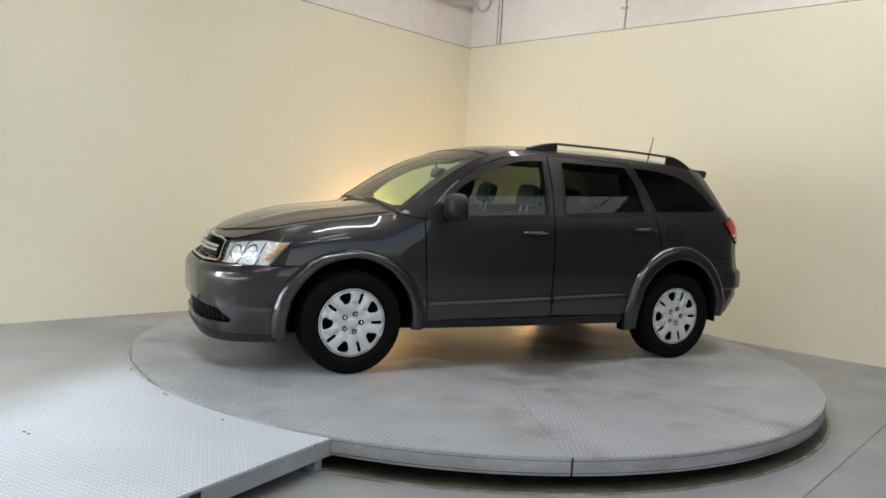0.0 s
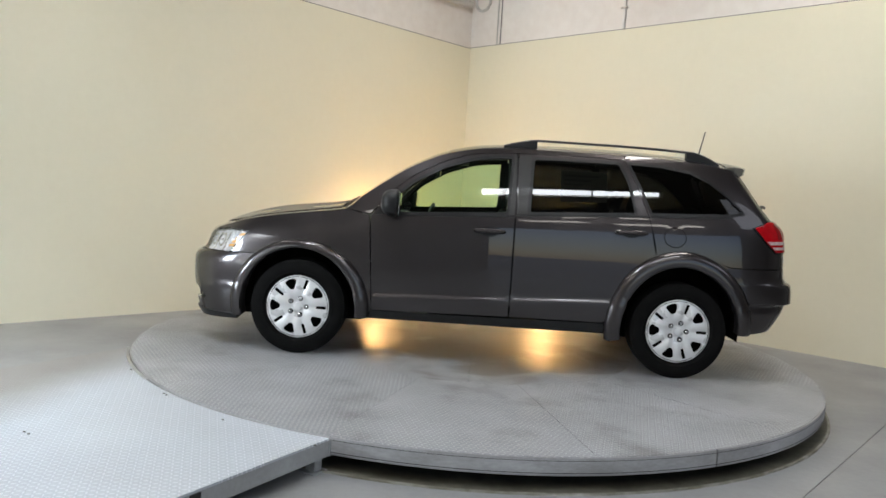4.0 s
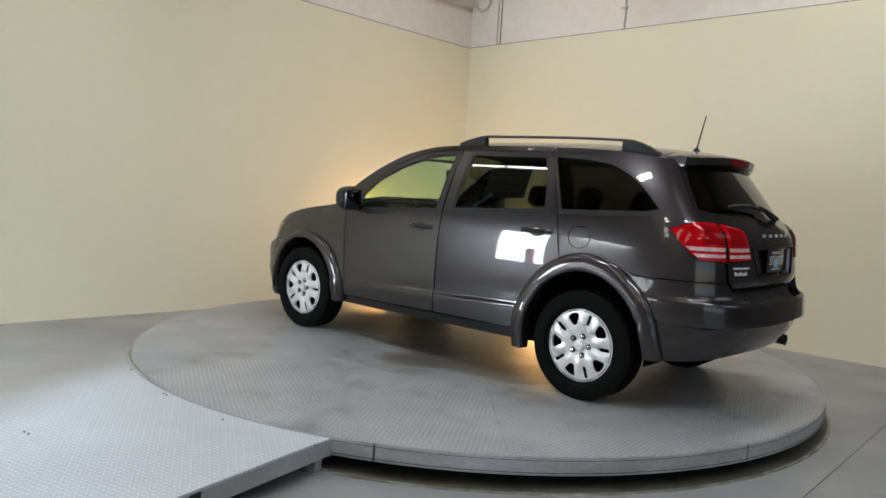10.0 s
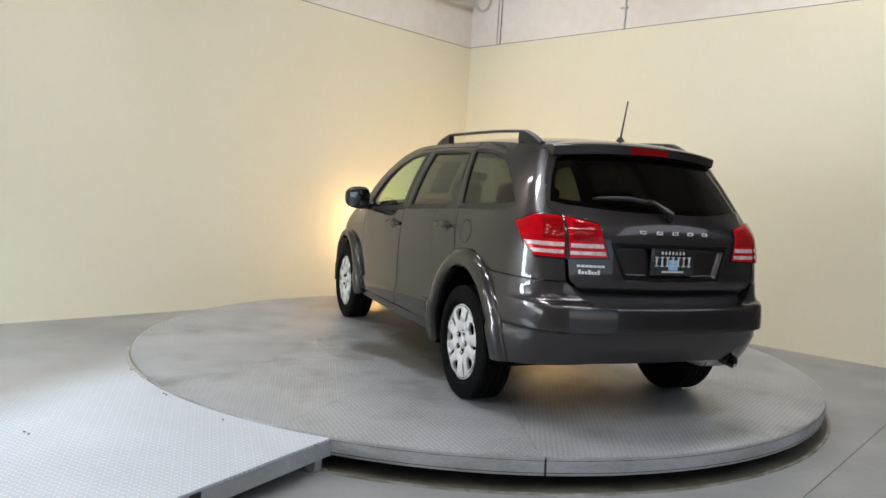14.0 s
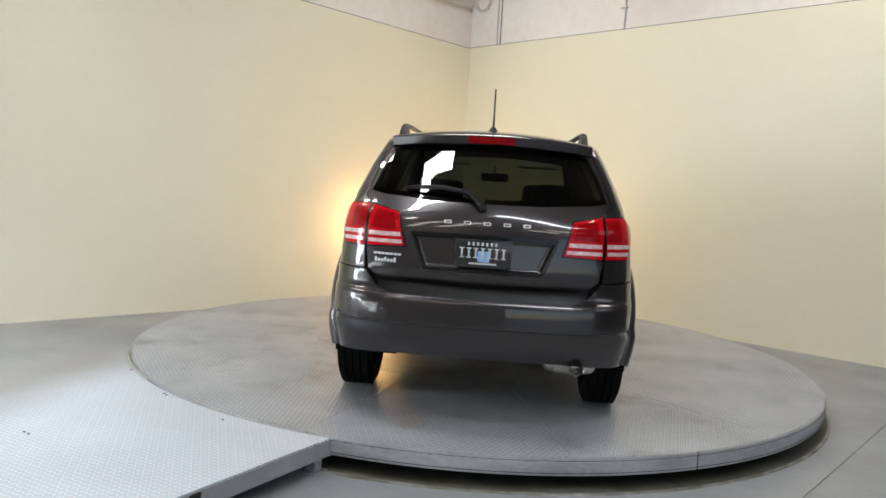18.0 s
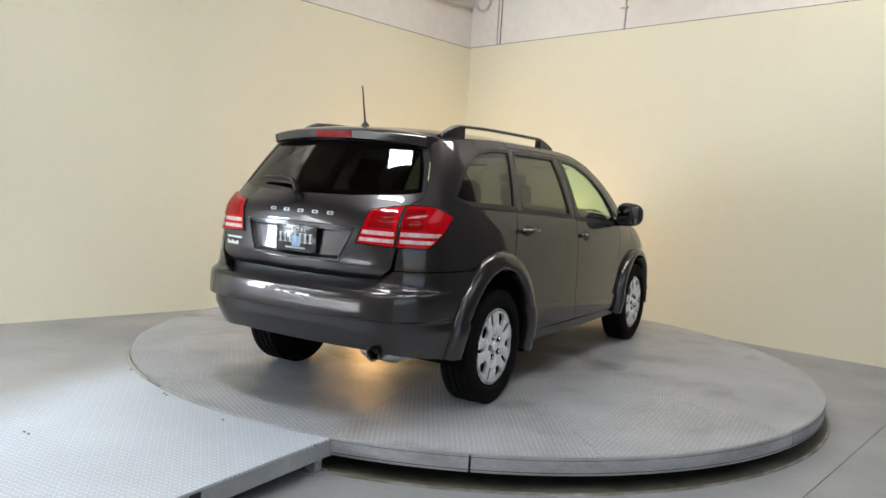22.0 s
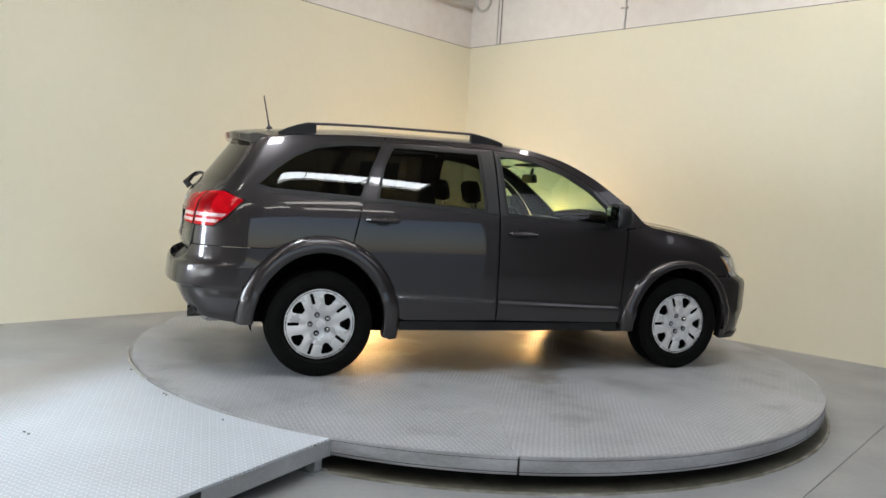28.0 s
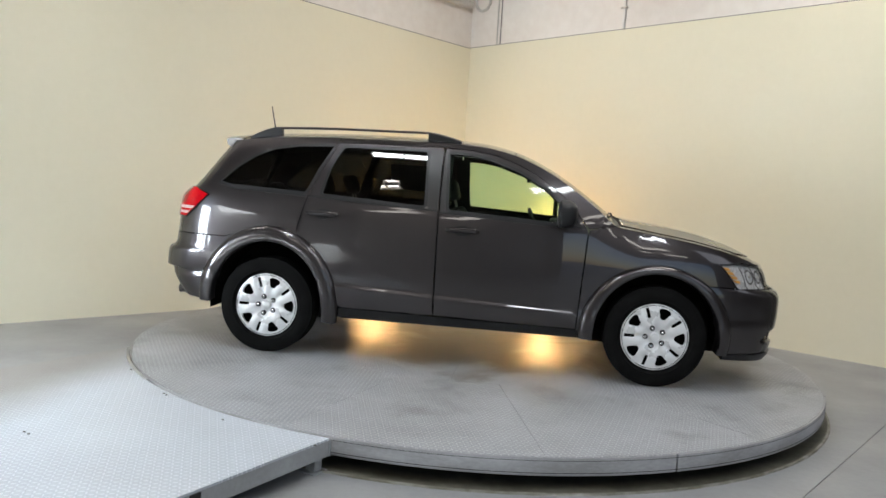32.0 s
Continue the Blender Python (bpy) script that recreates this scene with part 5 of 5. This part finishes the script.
# tailgate, rear screen, spoiler, rear bumper
gate = both_tail([(S1, 1.612), (tail_y(0.50, 1.60), 1.600), (tail_y(0.594, 1.572), 1.572), (tail_y(0.652, 1.45), 1.450), (tail_y(0.706, 1.275), 1.275), (tail_y(0.656, 1.225), 1.225), (tail_y(0.658, 0.985), 0.985), (tail_y(0.645, 0.875), 0.875), (tail_y(0.582, 0.818), 0.818), (tail_y(0.55, 0.811), 0.811), (S1, 0.806)])
glass = both_tail([(S1, 1.590), (tail_y(0.50, 1.58), 1.580), (tail_y(0.570, 1.55), 1.550), (tail_y(0.625, 1.45), 1.450), (tail_y(0.682, 1.300), 1.300), (tail_y(0.60, 1.285), 1.283), (tail_y(0.30, 1.262), 1.262), (S1, 1.258)])
recess = both_tail([(S1, 1.092), (tail_y(0.415, 1.09), 1.090), (tail_y(0.33, 0.885), 0.885), (S1, 0.878)])


def gate_form(s, z):
    """The tailgate's foot tucks in above the loading ledge."""
    return -0.034 * np.clip((0.862 - z) / 0.05, 0, 1) ** 1.5


tg = panel("tailgate", gate, paint, car, off=gate_form, thick=0.036, holes=[glass, recess], step=0.04, label="dark grey tailgate with a plate recess")
panel("rear_glass", glass, screen_glass, tg, off=-0.006, thick=0, step=0.03, label="dark tinted rear screen")
panel("glass_band", grow(glass, 0.003), trim, tg, off=-0.009, thick=0.004, gap=0, holes=[grow(glass, -0.03)], step=0.03)
recess_rim = resample(recess, 0.02)
panel("plate_recess", grow(recess, 0.002), paint, tg, off=lambda s, z: -0.034 * (lambda q: q * q * (3 - 2 * q))(np.clip(clearance(recess_rim, s, z) / 0.036, 0, 1)), thick=0, step=0.008, gap=0, label="sloping dish round the plate")
frame_loop = grow(recess, -0.004)
panel("recess_frame", frame_loop, gloss, tg, off=0.003, thick=0.012, step=0.03, gap=0, holes=[grow(recess, -0.016)], label="thin dark frame round the recess")
panel("plate_lamp_bar", both_tail([(S1, 1.088), (tail_y(0.40, 1.088), 1.086), (tail_y(0.385, 1.06), 1.062), (S1, 1.066)]), gloss, tg, off=-0.012, thick=0.03, step=0.03, gap=0)
pl = new("number_plate")
pl.parent = car
tagged(pl, "black dealer plate with white print and a blue patch")
PX = -2.338


def flat(name, y0, y1, z0, z1, material, parent, deep=0.003, lift=0.0):
    bm = bmesh.new()
    box(bm, (PX - lift - deep, y0, z0), (PX - lift, y1, z1), None, min(0.002, deep * 0.4))
    return part(name, bm, material, parent)


flat("plate", -0.152, 0.152, 0.915, 1.067, plate_black, pl, 0.008, -0.002)
flat("blue_patch", -0.035, 0.030, 0.945, 1.005, plate_blue, pl, 0.002, 0.0065)
for i in range(7):
    y0 = 0.128 - 0.0375 * i
    flat("print_bar", y0 - 0.018, y0 - 0.008, 0.966, 1.022, plate_white, pl, 0.002, 0.0085)
    for za in (0.966, 1.016):
        flat("print_bar", y0 - 0.026, y0, za, za + 0.006, plate_white, pl, 0.0015, 0.0085)
for i in range(7):
    y0 = 0.085 - 0.0245 * i
    flat("print_bar", y0 - 0.012, y0, 1.034, 1.052, plate_white, pl, 0.002, 0.0085)
flat("print_bar", -0.075, 0.075, 0.932, 0.942, plate_white, pl, 0.002, 0.0085)


def badge(parent, y0, y1, z0, z1, material=badge_metal, lift=0.004):
    loop = [(tail_y(y1, z0), z0), (tail_y(y0, z0), z0), (tail_y(y0, z1), z1), (tail_y(y1, z1), z1)]
    return panel("badge_bar", loop, material, parent, off=lift, thick=lift, step=0.03, gap=0)


for i in range(5):
    y0 = 0.225 - 0.1085 * i
    for za, zb in ((1.144, 1.148), (1.157, 1.161)):
        badge(tg, y0 - 0.040, y0, za, zb)
    for ya in (y0 - 0.007, y0 - 0.040):
        badge(tg, ya, ya + 0.007, 1.148, 1.157)
for i in range(7):
    y0 = 0.610 - 0.023 * i
    badge(tg, y0 - 0.018, y0, 0.950, 0.962)
for i in range(7):
    y0 = 0.602 - 0.018 * i
    badge(tg, y0 - 0.013, y0, 0.912, 0.928 + 0.008 * (i % 3 == 0))

wip = new("rear_wiper")
wip.parent = car
tagged(wip, "black rear wiper")


def tail_at(y, z, lift):
    p = Vector(skin(tail_y(y, z), z))
    return p + Vector((-0.85, 0, 0.5)).normalized() * lift


bm = bmesh.new()
tube(bm, [tail_at(0.02, 1.225, 0.006), tail_at(0.025, 1.235, 0.045), tail_at(0.085, 1.285, 0.045), tail_at(0.14, 1.312, 0.040)], 0.014, 8, [0.026, 0.024, 0.016, 0.012])
part("arm", bm, gloss, wip)
bm = bmesh.new()
tube(bm, [tail_at(0.10, 1.300, 0.030), tail_at(0.25, 1.318, 0.034), tail_at(0.40, 1.318, 0.026), tail_at(0.46, 1.314, 0.018)], 0.010, 8, [0.010, 0.013, 0.011, 0.006])
part("blade", bm, trim, wip)

# spoiler
sp = new("roof_spoiler")
sp.parent = car
tagged(sp, "dark grey roof spoiler over the rear screen")
bm = bmesh.new()
cols = []
for i in range(33):
    v = -1 + 2 * i / 32
    a = abs(v)
    y = 0.585 * v
    tip = -2.055 + 0.120 * a ** 2.6
    z_front = float(top(-1.80, v * 0.93)[2]) + 0.003
    z_tip = 1.648 - 0.030 * a ** 2
    ring = []
    for x, z in ((-1.80, z_front), (-1.87, (z_front * 2 + z_tip + 0.018) / 3), ((-1.87 + tip) / 2, (z_front + 2 * z_tip + 0.02) / 3), (tip + 0.015, z_tip + 0.004), (tip, z_tip - 0.004), (tip + 0.010, z_tip - 0.050), (tip + 0.035, z_tip - 0.062), (-1.87, z_tip - 0.060), (-1.82, z_front - 0.045)):
        ring.append(bm.verts.new((x, y, z)))
    cols.append(ring)
for a, b in zip(cols, cols[1:]):
    for j in range(9):
        bm.faces.new((a[j], b[j], b[(j + 1) % 9], a[(j + 1) % 9]))
bm.faces.new(cols[0])
bm.faces.new(list(reversed(cols[-1])))
part("wing", bm, paint, sp, angle=50)
bm = bmesh.new()
prev = None
for i in range(11):
    y = -0.135 + 0.027 * i
    tip = -2.055 + 0.120 * abs(y / 0.585) ** 2.6
    ring = [bm.verts.new((x, y, z)) for x, z in ((tip + 0.03, 1.638), (tip - 0.004, 1.636), (tip + 0.004, 1.598), (tip + 0.03, 1.594))]
    if prev:
        for j in range(4):
            bm.faces.new((prev[j], ring[j], ring[(j + 1) % 4], prev[(j + 1) % 4]))
    else:
        bm.faces.new(ring)
    prev = ring
bm.faces.new(list(reversed(prev)))
part("stop_lamp", bm, red_dark, sp, "red high-level stop lamp")

# rear bumper
order = side(*oval(RX, *R_OUT, 117, 180, 10)) + side((-1.985, 0.365)) + [(tail_y(0.70, 0.38), 0.385), (tail_y(0.45, 0.40), 0.405)]
upper_edge = side((-1.80, 0.864)) + [(tail_y(0.655, 0.864), 0.864), (tail_y(0.585, 0.78), 0.780), (tail_y(0.50, 0.75), 0.748)]
rb_loop = order + [(MID - a, b) for a, b in reversed(order)] + [(MID - a, b) for a, b in upper_edge] + list(reversed(upper_edge))
BUMPER_Z = [0.39, 0.42, 0.45, 0.48, 0.51, 0.54, 0.565, 0.582, 0.5885, 0.595, 0.602, 0.61, 0.63, 0.66, 0.69, 0.71, 0.724, 0.734, 0.742, 0.749, 0.756, 0.764, 0.78, 0.80, 0.83, 0.85]
rb = panel("rear_bumper", rb_loop, paint, car, off=0.004, thick=0.09, step=0.016, zs=BUMPER_Z, label="dark grey rear bumper with a loading ledge")
apron_loop = side((-1.985, 0.372)) + [(tail_y(0.70, 0.385), 0.39), (tail_y(0.45, 0.40), 0.412), (MID - tail_y(0.45, 0.40), 0.412), (MID - tail_y(0.70, 0.385), 0.39)] + [(MID - a, b) for a, b in side((-1.985, 0.372))]
apron_loop += [(MID - a, b) for a, b in side((-1.95, 0.565))] + side((-1.95, 0.565))
panel("bumper_apron", apron_loop, trim, rb, off=-0.055, thick=0.0, step=0.06)
low = side((-1.93, 0.592))[0][0]
ledge = both_tail([(S1, 0.84), (tail_y(0.63, 0.84), 0.84), (tail_y(0.60, 0.735), 0.735), (S1, 0.735)])
panel("ledge_panel", ledge, trim, rb, off=-0.055, thick=0.0, step=0.04, gap=0, label="black panel recessed between tailgate and bumper")

# running gear underneath
bm = bmesh.new()
box(bm, (-1.02, -0.74, 0.285), (1.02, 0.74, 0.40), None, 0.03)
box(bm, (-1.00, -0.50, 0.235), (1.00, 0.50, 0.30), None, 0.03)
box(bm, (0.98, -0.50, 0.22), (2.15, 0.50, 0.44), None, 0.03)
box(bm, (-2.05, -0.50, 0.36), (-0.98, 0.50, 0.46), None, 0.03)
part("floor_pan", bm, under, car, "black underbody")
bm = bmesh.new()
box(bm, (-2.10, -0.48, 0.46), (-1.0, 0.48, 0.62), None, 0.02)
part("boot_floor", bm, under, car)
bm = bmesh.new()
box(bm, (1.05, -0.49, 0.44), (2.10, 0.49, 0.90), None, 0.05)
part("engine_bay", bm, under, car)
ex = new("exhaust")
ex.parent = car
tagged(ex, "bare steel silencer with a dark tailpipe")
bm = bmesh.new()
bmesh.ops.create_uvsphere(bm, u_segments=20, v_segments=10, radius=1.0)
for p in bm.verts:
    c = p.co
    p.co = Vector((-2.11 + math.copysign(abs(c.x) ** 0.5, c.x) * 0.10, -0.52 + math.copysign(abs(c.y) ** 0.5, c.y) * 0.15, 0.378 + math.copysign(abs(c.z) ** 0.7, c.z) * 0.045))
part("silencer", bm, dull_metal, ex)
bm = bmesh.new()
spin(bm, [(0.030, 0.10), (0.034, 0.0), (0.038, -0.10), (0.041, -0.105), (0.036, -0.10), (0.028, 0.0)], "x", 20, at=(-2.19, -0.55, 0.392))
part("tailpipe", bm, dark_steel, ex, "dark steel tailpipe")
for sg in (1, -1):
    bm = bmesh.new()
    box(bm, (-0.950, sg * 0.80 - 0.05, 0.245), (-0.930, sg * 0.80 + 0.05, 0.36), None, 0.006)
    part("mud_flap", bm, under, car)

# wheels
def wheel(cx, sg):
    wh = new("wheel")
    wh.parent = car
    wh.matrix_basis = pose(cx, sg * 0.785, 0.362)
    tagged(wh, "black tyre on a silver wheel with a split-spoke cover")
    bm = bmesh.new()
    prof = [(0.215, -0.085), (0.232, -0.098), (0.285, -0.112), (0.325, -0.108), (0.350, -0.096)]
    tread = []
    for y0, y1 in ((-0.092, -0.050), (-0.042, -0.004), (0.004, 0.042), (0.050, 0.092)):
        tread += [(0.350, y0), (0.361, y0 + 0.002), (0.361, y1 - 0.002), (0.350, y1)]
    prof += tread + [(0.350, 0.096), (0.325, 0.108), (0.285, 0.112), (0.276, 0.110), (0.272, 0.1120), (0.266, 0.1115), (0.262, 0.104), (0.254, 0.094), (0.215, 0.085)]
    spin(bm, [(r, h * sg) for r, h in prof], "y", 72)
    part("tyre", bm, rubber, wh, "black rubber tyre")
    bm = bmesh.new()
    spin(bm, [(0.0, sg * 0.02), (0.10, sg * 0.02), (0.19, sg * 0.01), (0.215, sg * 0.06), (0.228, sg * 0.096), (0.232, sg * 0.094), (0.217, sg * 0.05), (0.21, sg * -0.09)], "y", 40)
    part("rim", bm, under, wh, "black steel wheel rim")
    # cover: five wide spokes, each split by a slot, five openings between
    holes = []
    for i in range(5):
        a = radians(72 * i)
        ca, sa = math.cos(a), math.sin(a)

        def put(r, w):
            return (r * ca - w * sa, r * sa + w * ca)
        holes.append(rounded([put(0.128, -0.014), put(0.187, -0.044), put(0.200, -0.028), put(0.204, 0.0), put(0.200, 0.028), put(0.187, 0.044), put(0.128, 0.014)], 0.012))
        a = radians(72 * i + 36)
        ca, sa = math.cos(a), math.sin(a)
        holes.append(rounded([put(0.132, -0.0095), put(0.204, -0.0110), put(0.204, 0.0110), put(0.132, 0.0095)], 0.005))

    def dish(a, b):
        r = np.hypot(a, b)
        ang = np.arctan2(b, a)
        h = 0.094 + 0.006 * np.sin(np.clip(r / 0.225, 0, 1) * math.pi) - 0.016 * np.exp(-(r / 0.075) ** 4) + 0.012 * np.exp(-(r / 0.034) ** 4)
        ridge = np.exp(-((r - 0.15) / 0.05) ** 2)
        groove = np.exp(-((r * np.sin((ang - radians(36) + math.pi / 5) % (2 * math.pi / 5) - math.pi / 5)) / 0.010) ** 2) * np.clip((r - 0.07) / 0.03, 0, 1) * np.clip((0.215 - r) / 0.02, 0, 1)
        h = h - 0.005 * ridge * np.cos(10 * ang) - 0.007 * groove - 0.008 * np.clip((r - 0.218) / 0.018, 0, 1)
        return np.stack([a, h, b], -1)
    outer = [(0.236 * math.cos(2 * math.pi * i / 60), 0.236 * math.sin(2 * math.pi * i / 60)) for i in range(60)]
    bm = panel_mesh(outer, dish, thick=-0.020, step=0.012, gap=0, holes=holes, flip=(sg < 0))
    for p in bm.verts:
        p.co.x *= 1.06
        p.co.z *= 1.06
    part("wheel_cover", bm, silver, wh, "silver split-spoke wheel cover", angle=50)
    for i in range(5):
        a = radians(72 * i + 36)
        bm = bmesh.new()
        spin(bm, [(0.0, sg * 0.1055), (0.006, sg * 0.1050), (0.0100, sg * 0.1025), (0.0125, sg * 0.0985), (0.013, sg * 0.080)], "y", 14, at=(0.066 * math.cos(a), 0, 0.066 * math.sin(a)))
        part("lug_nut", bm, chrome, wh)
        bm = bmesh.new()
        spin(bm, [(0.0, sg * 0.0955), (0.0185, sg * 0.0955), (0.0200, sg * 0.080)], "y", 14, at=(0.066 * math.cos(a), 0, 0.066 * math.sin(a)))
        part("nut_seat", bm, under, wh, "dark nut recess")
    bm = bmesh.new()
    spin(bm, [(0.0, sg * 0.1035), (0.018, sg * 0.1025), (0.029, sg * 0.0995), (0.033, sg * 0.094), (0.034, sg * 0.082)], "y", 20)
    part("hub_cap", bm, silver, wh, "round silver hub cap")
    # brake disc behind
    bm = bmesh.new()
    spin(bm, [(0.0, sg * 0.0), (0.15, sg * 0.0), (0.15, sg * -0.025), (0.0, sg * -0.025)], "y", 20)
    part("brake_disc", bm, dull_metal, wh)
    return wh


for cx in (FX, RX):
    for sg in (1, -1):
        wheel(cx, sg)

# aerial
ae = new("aerial")
ae.parent = car
tagged(ae, "short black whip aerial on the roof")
bm = bmesh.new()
zr = float(crest_z(-1.74))
spin(bm, [(0.0, 0.030), (0.012, 0.028), (0.026, 0.008), (0.034, -0.004)], "z", 14, at=(-1.74, 0, zr))
part("base", bm, trim, ae)
bm = bmesh.new()
tube(bm, [(-1.742, 0, zr + 0.02), (-1.765, 0, zr + 0.13), (-1.79, 0, zr + 0.25)], 0.005, 8, [0.0065, 0.005, 0.0042])
part("mast", bm, trim, ae)


# seats and dashboard
def soft_box(bm, lo, hi, m=None, power=0.35):
    v = bmesh.ops.create_uvsphere(bm, u_segments=20, v_segments=12, radius=1.0)["verts"]
    for p in v:
        c = Vector([math.copysign(abs(q) ** power, q) for q in p.co])
        p.co = Vector([(lo[i] + hi[i]) / 2 + c[i] * (hi[i] - lo[i]) / 2 for i in range(3)])
        if m is not None:
            p.co = m @ p.co


def seat(x, y, width, tall, rests, lean=14):
    st = new("seat")
    st.parent = car
    st.matrix_basis = pose(x, y, 0.0)
    tagged(st, "charcoal cloth seat with head restraints")
    bm = bmesh.new()
    soft_box(bm, (-0.02, -width / 2, 0.52), (0.50, width / 2, 0.70))
    part("cushion", bm, seat_cloth, st)
    tilt = pose(0, 0, 0.62, 0, -lean, 0)
    bm = bmesh.new()
    soft_box(bm, (-0.09, -width / 2, -0.04), (0.06, width / 2, tall), tilt)
    part("backrest", bm, seat_cloth, st)
    for yy in rests:
        bm = bmesh.new()
        soft_box(bm, (-0.065, yy - 0.125, tall + 0.06), (0.035, yy + 0.125, tall + 0.235), tilt, 0.5)
        part("head_restraint", bm, seat_cloth, st)
        for dy in (-0.05, 0.05):
            bm = bmesh.new()
            tube(bm, [tilt @ Vector((-0.015, yy + dy, tall - 0.03)), tilt @ Vector((-0.015, yy + dy, tall + 0.09))], 0.007, 6)
            part("post", bm, dull_metal, st)


seat(-0.02, 0.36, 0.50, 0.57, (0.0,))
seat(-0.02, -0.36, 0.50, 0.57, (0.0,))
seat(-0.92, 0.0, 1.32, 0.58, (0.42, -0.42), 18)
seat(-1.62, 0.0, 1.00, 0.46, (0.26, -0.26), 16)
dash = new("dashboard")
dash.parent = car
tagged(dash, "dark dashboard with a three-spoke steering wheel")
bm = bmesh.new()
soft_box(bm, (0.70, -0.74, 0.70), (1.14, 0.74, 1.085))
part("panel", bm, trim, dash)
bm = bmesh.new()
soft_box(bm, (0.66, 0.16, 1.00), (0.90, 0.56, 1.13))
part("binnacle", bm, trim, dash)
bm = bmesh.new()
ring = [(0.185 * math.cos(2 * math.pi * i / 36), 0.185 * math.sin(2 * math.pi * i / 36), 0) for i in range(37)]
tube(bm, ring, 0.016, 8, caps=False)
soft_box(bm, (-0.06, -0.07, -0.04), (0.06, 0.07, 0.0))
for a in (90, 210, 330):
    tube(bm, [(0, 0, -0.02), (0.18 * math.cos(radians(a)), 0.18 * math.sin(radians(a)), 0)], 0.014, 6)
part("steering_wheel", bm, trim, dash, at=pose(0.55, 0.36, 1.02, 0, 66, 0))
bm = bmesh.new()
soft_box(bm, (-0.02, -0.125, -0.038), (0.02, 0.125, 0.038), pose(0.46, 0.0, 1.455, 0, -8, 0))
tube(bm, [(0.47, 0, 1.48), (0.49, 0, 1.545)], 0.012, 6)
part("inner_mirror", bm, trim, car, "black inner mirror")
for yy in (0.38, -0.38):
    bm = bmesh.new()
    soft_box(bm, (0.20, yy - 0.17, 1.545), (0.40, yy + 0.17, 1.562), None, 0.3)
    part("sun_visor", bm, lining, car)

# price sheet inside one rear door window
sheet = panel("price_sheet", side((-0.50, 1.285), (-0.86, 1.30), (-0.86, 1.535), (-0.50, 1.535)), paper, car, off=-0.016, thick=0.001, step=0.06, label="pale price sheet stuck inside the rear door glass")
for i in range(6):
    z0 = 1.315 + 0.034 * i
    panel("print_bar", side((-0.53, z0), (-0.53 - (0.14 + 0.13 * ((i * 7) % 3) / 2), z0), (-0.53 - (0.14 + 0.13 * ((i * 7) % 3) / 2), z0 + 0.013), (-0.53, z0 + 0.013)), print_grey, sheet, off=-0.0145, thick=0.0005, step=0.06, gap=0)


# ---------------------------------------------------------------- what turns
def motions():
    rows_table, rows_car = [], []
    for k in range(65):
        t = k * 0.5
        a = TURN_RATE * t
        rows_table.append((t, pose(0, 0, 0, 0, 0, a)))
        m = pose(0, 0, 0, 0, 0, TURN_START + a)
        rows_car.append((t, Matrix.Translation(m @ CAR_OFF) @ m))
    walk(table, rows_table)
    walk(car, rows_car)


motions()
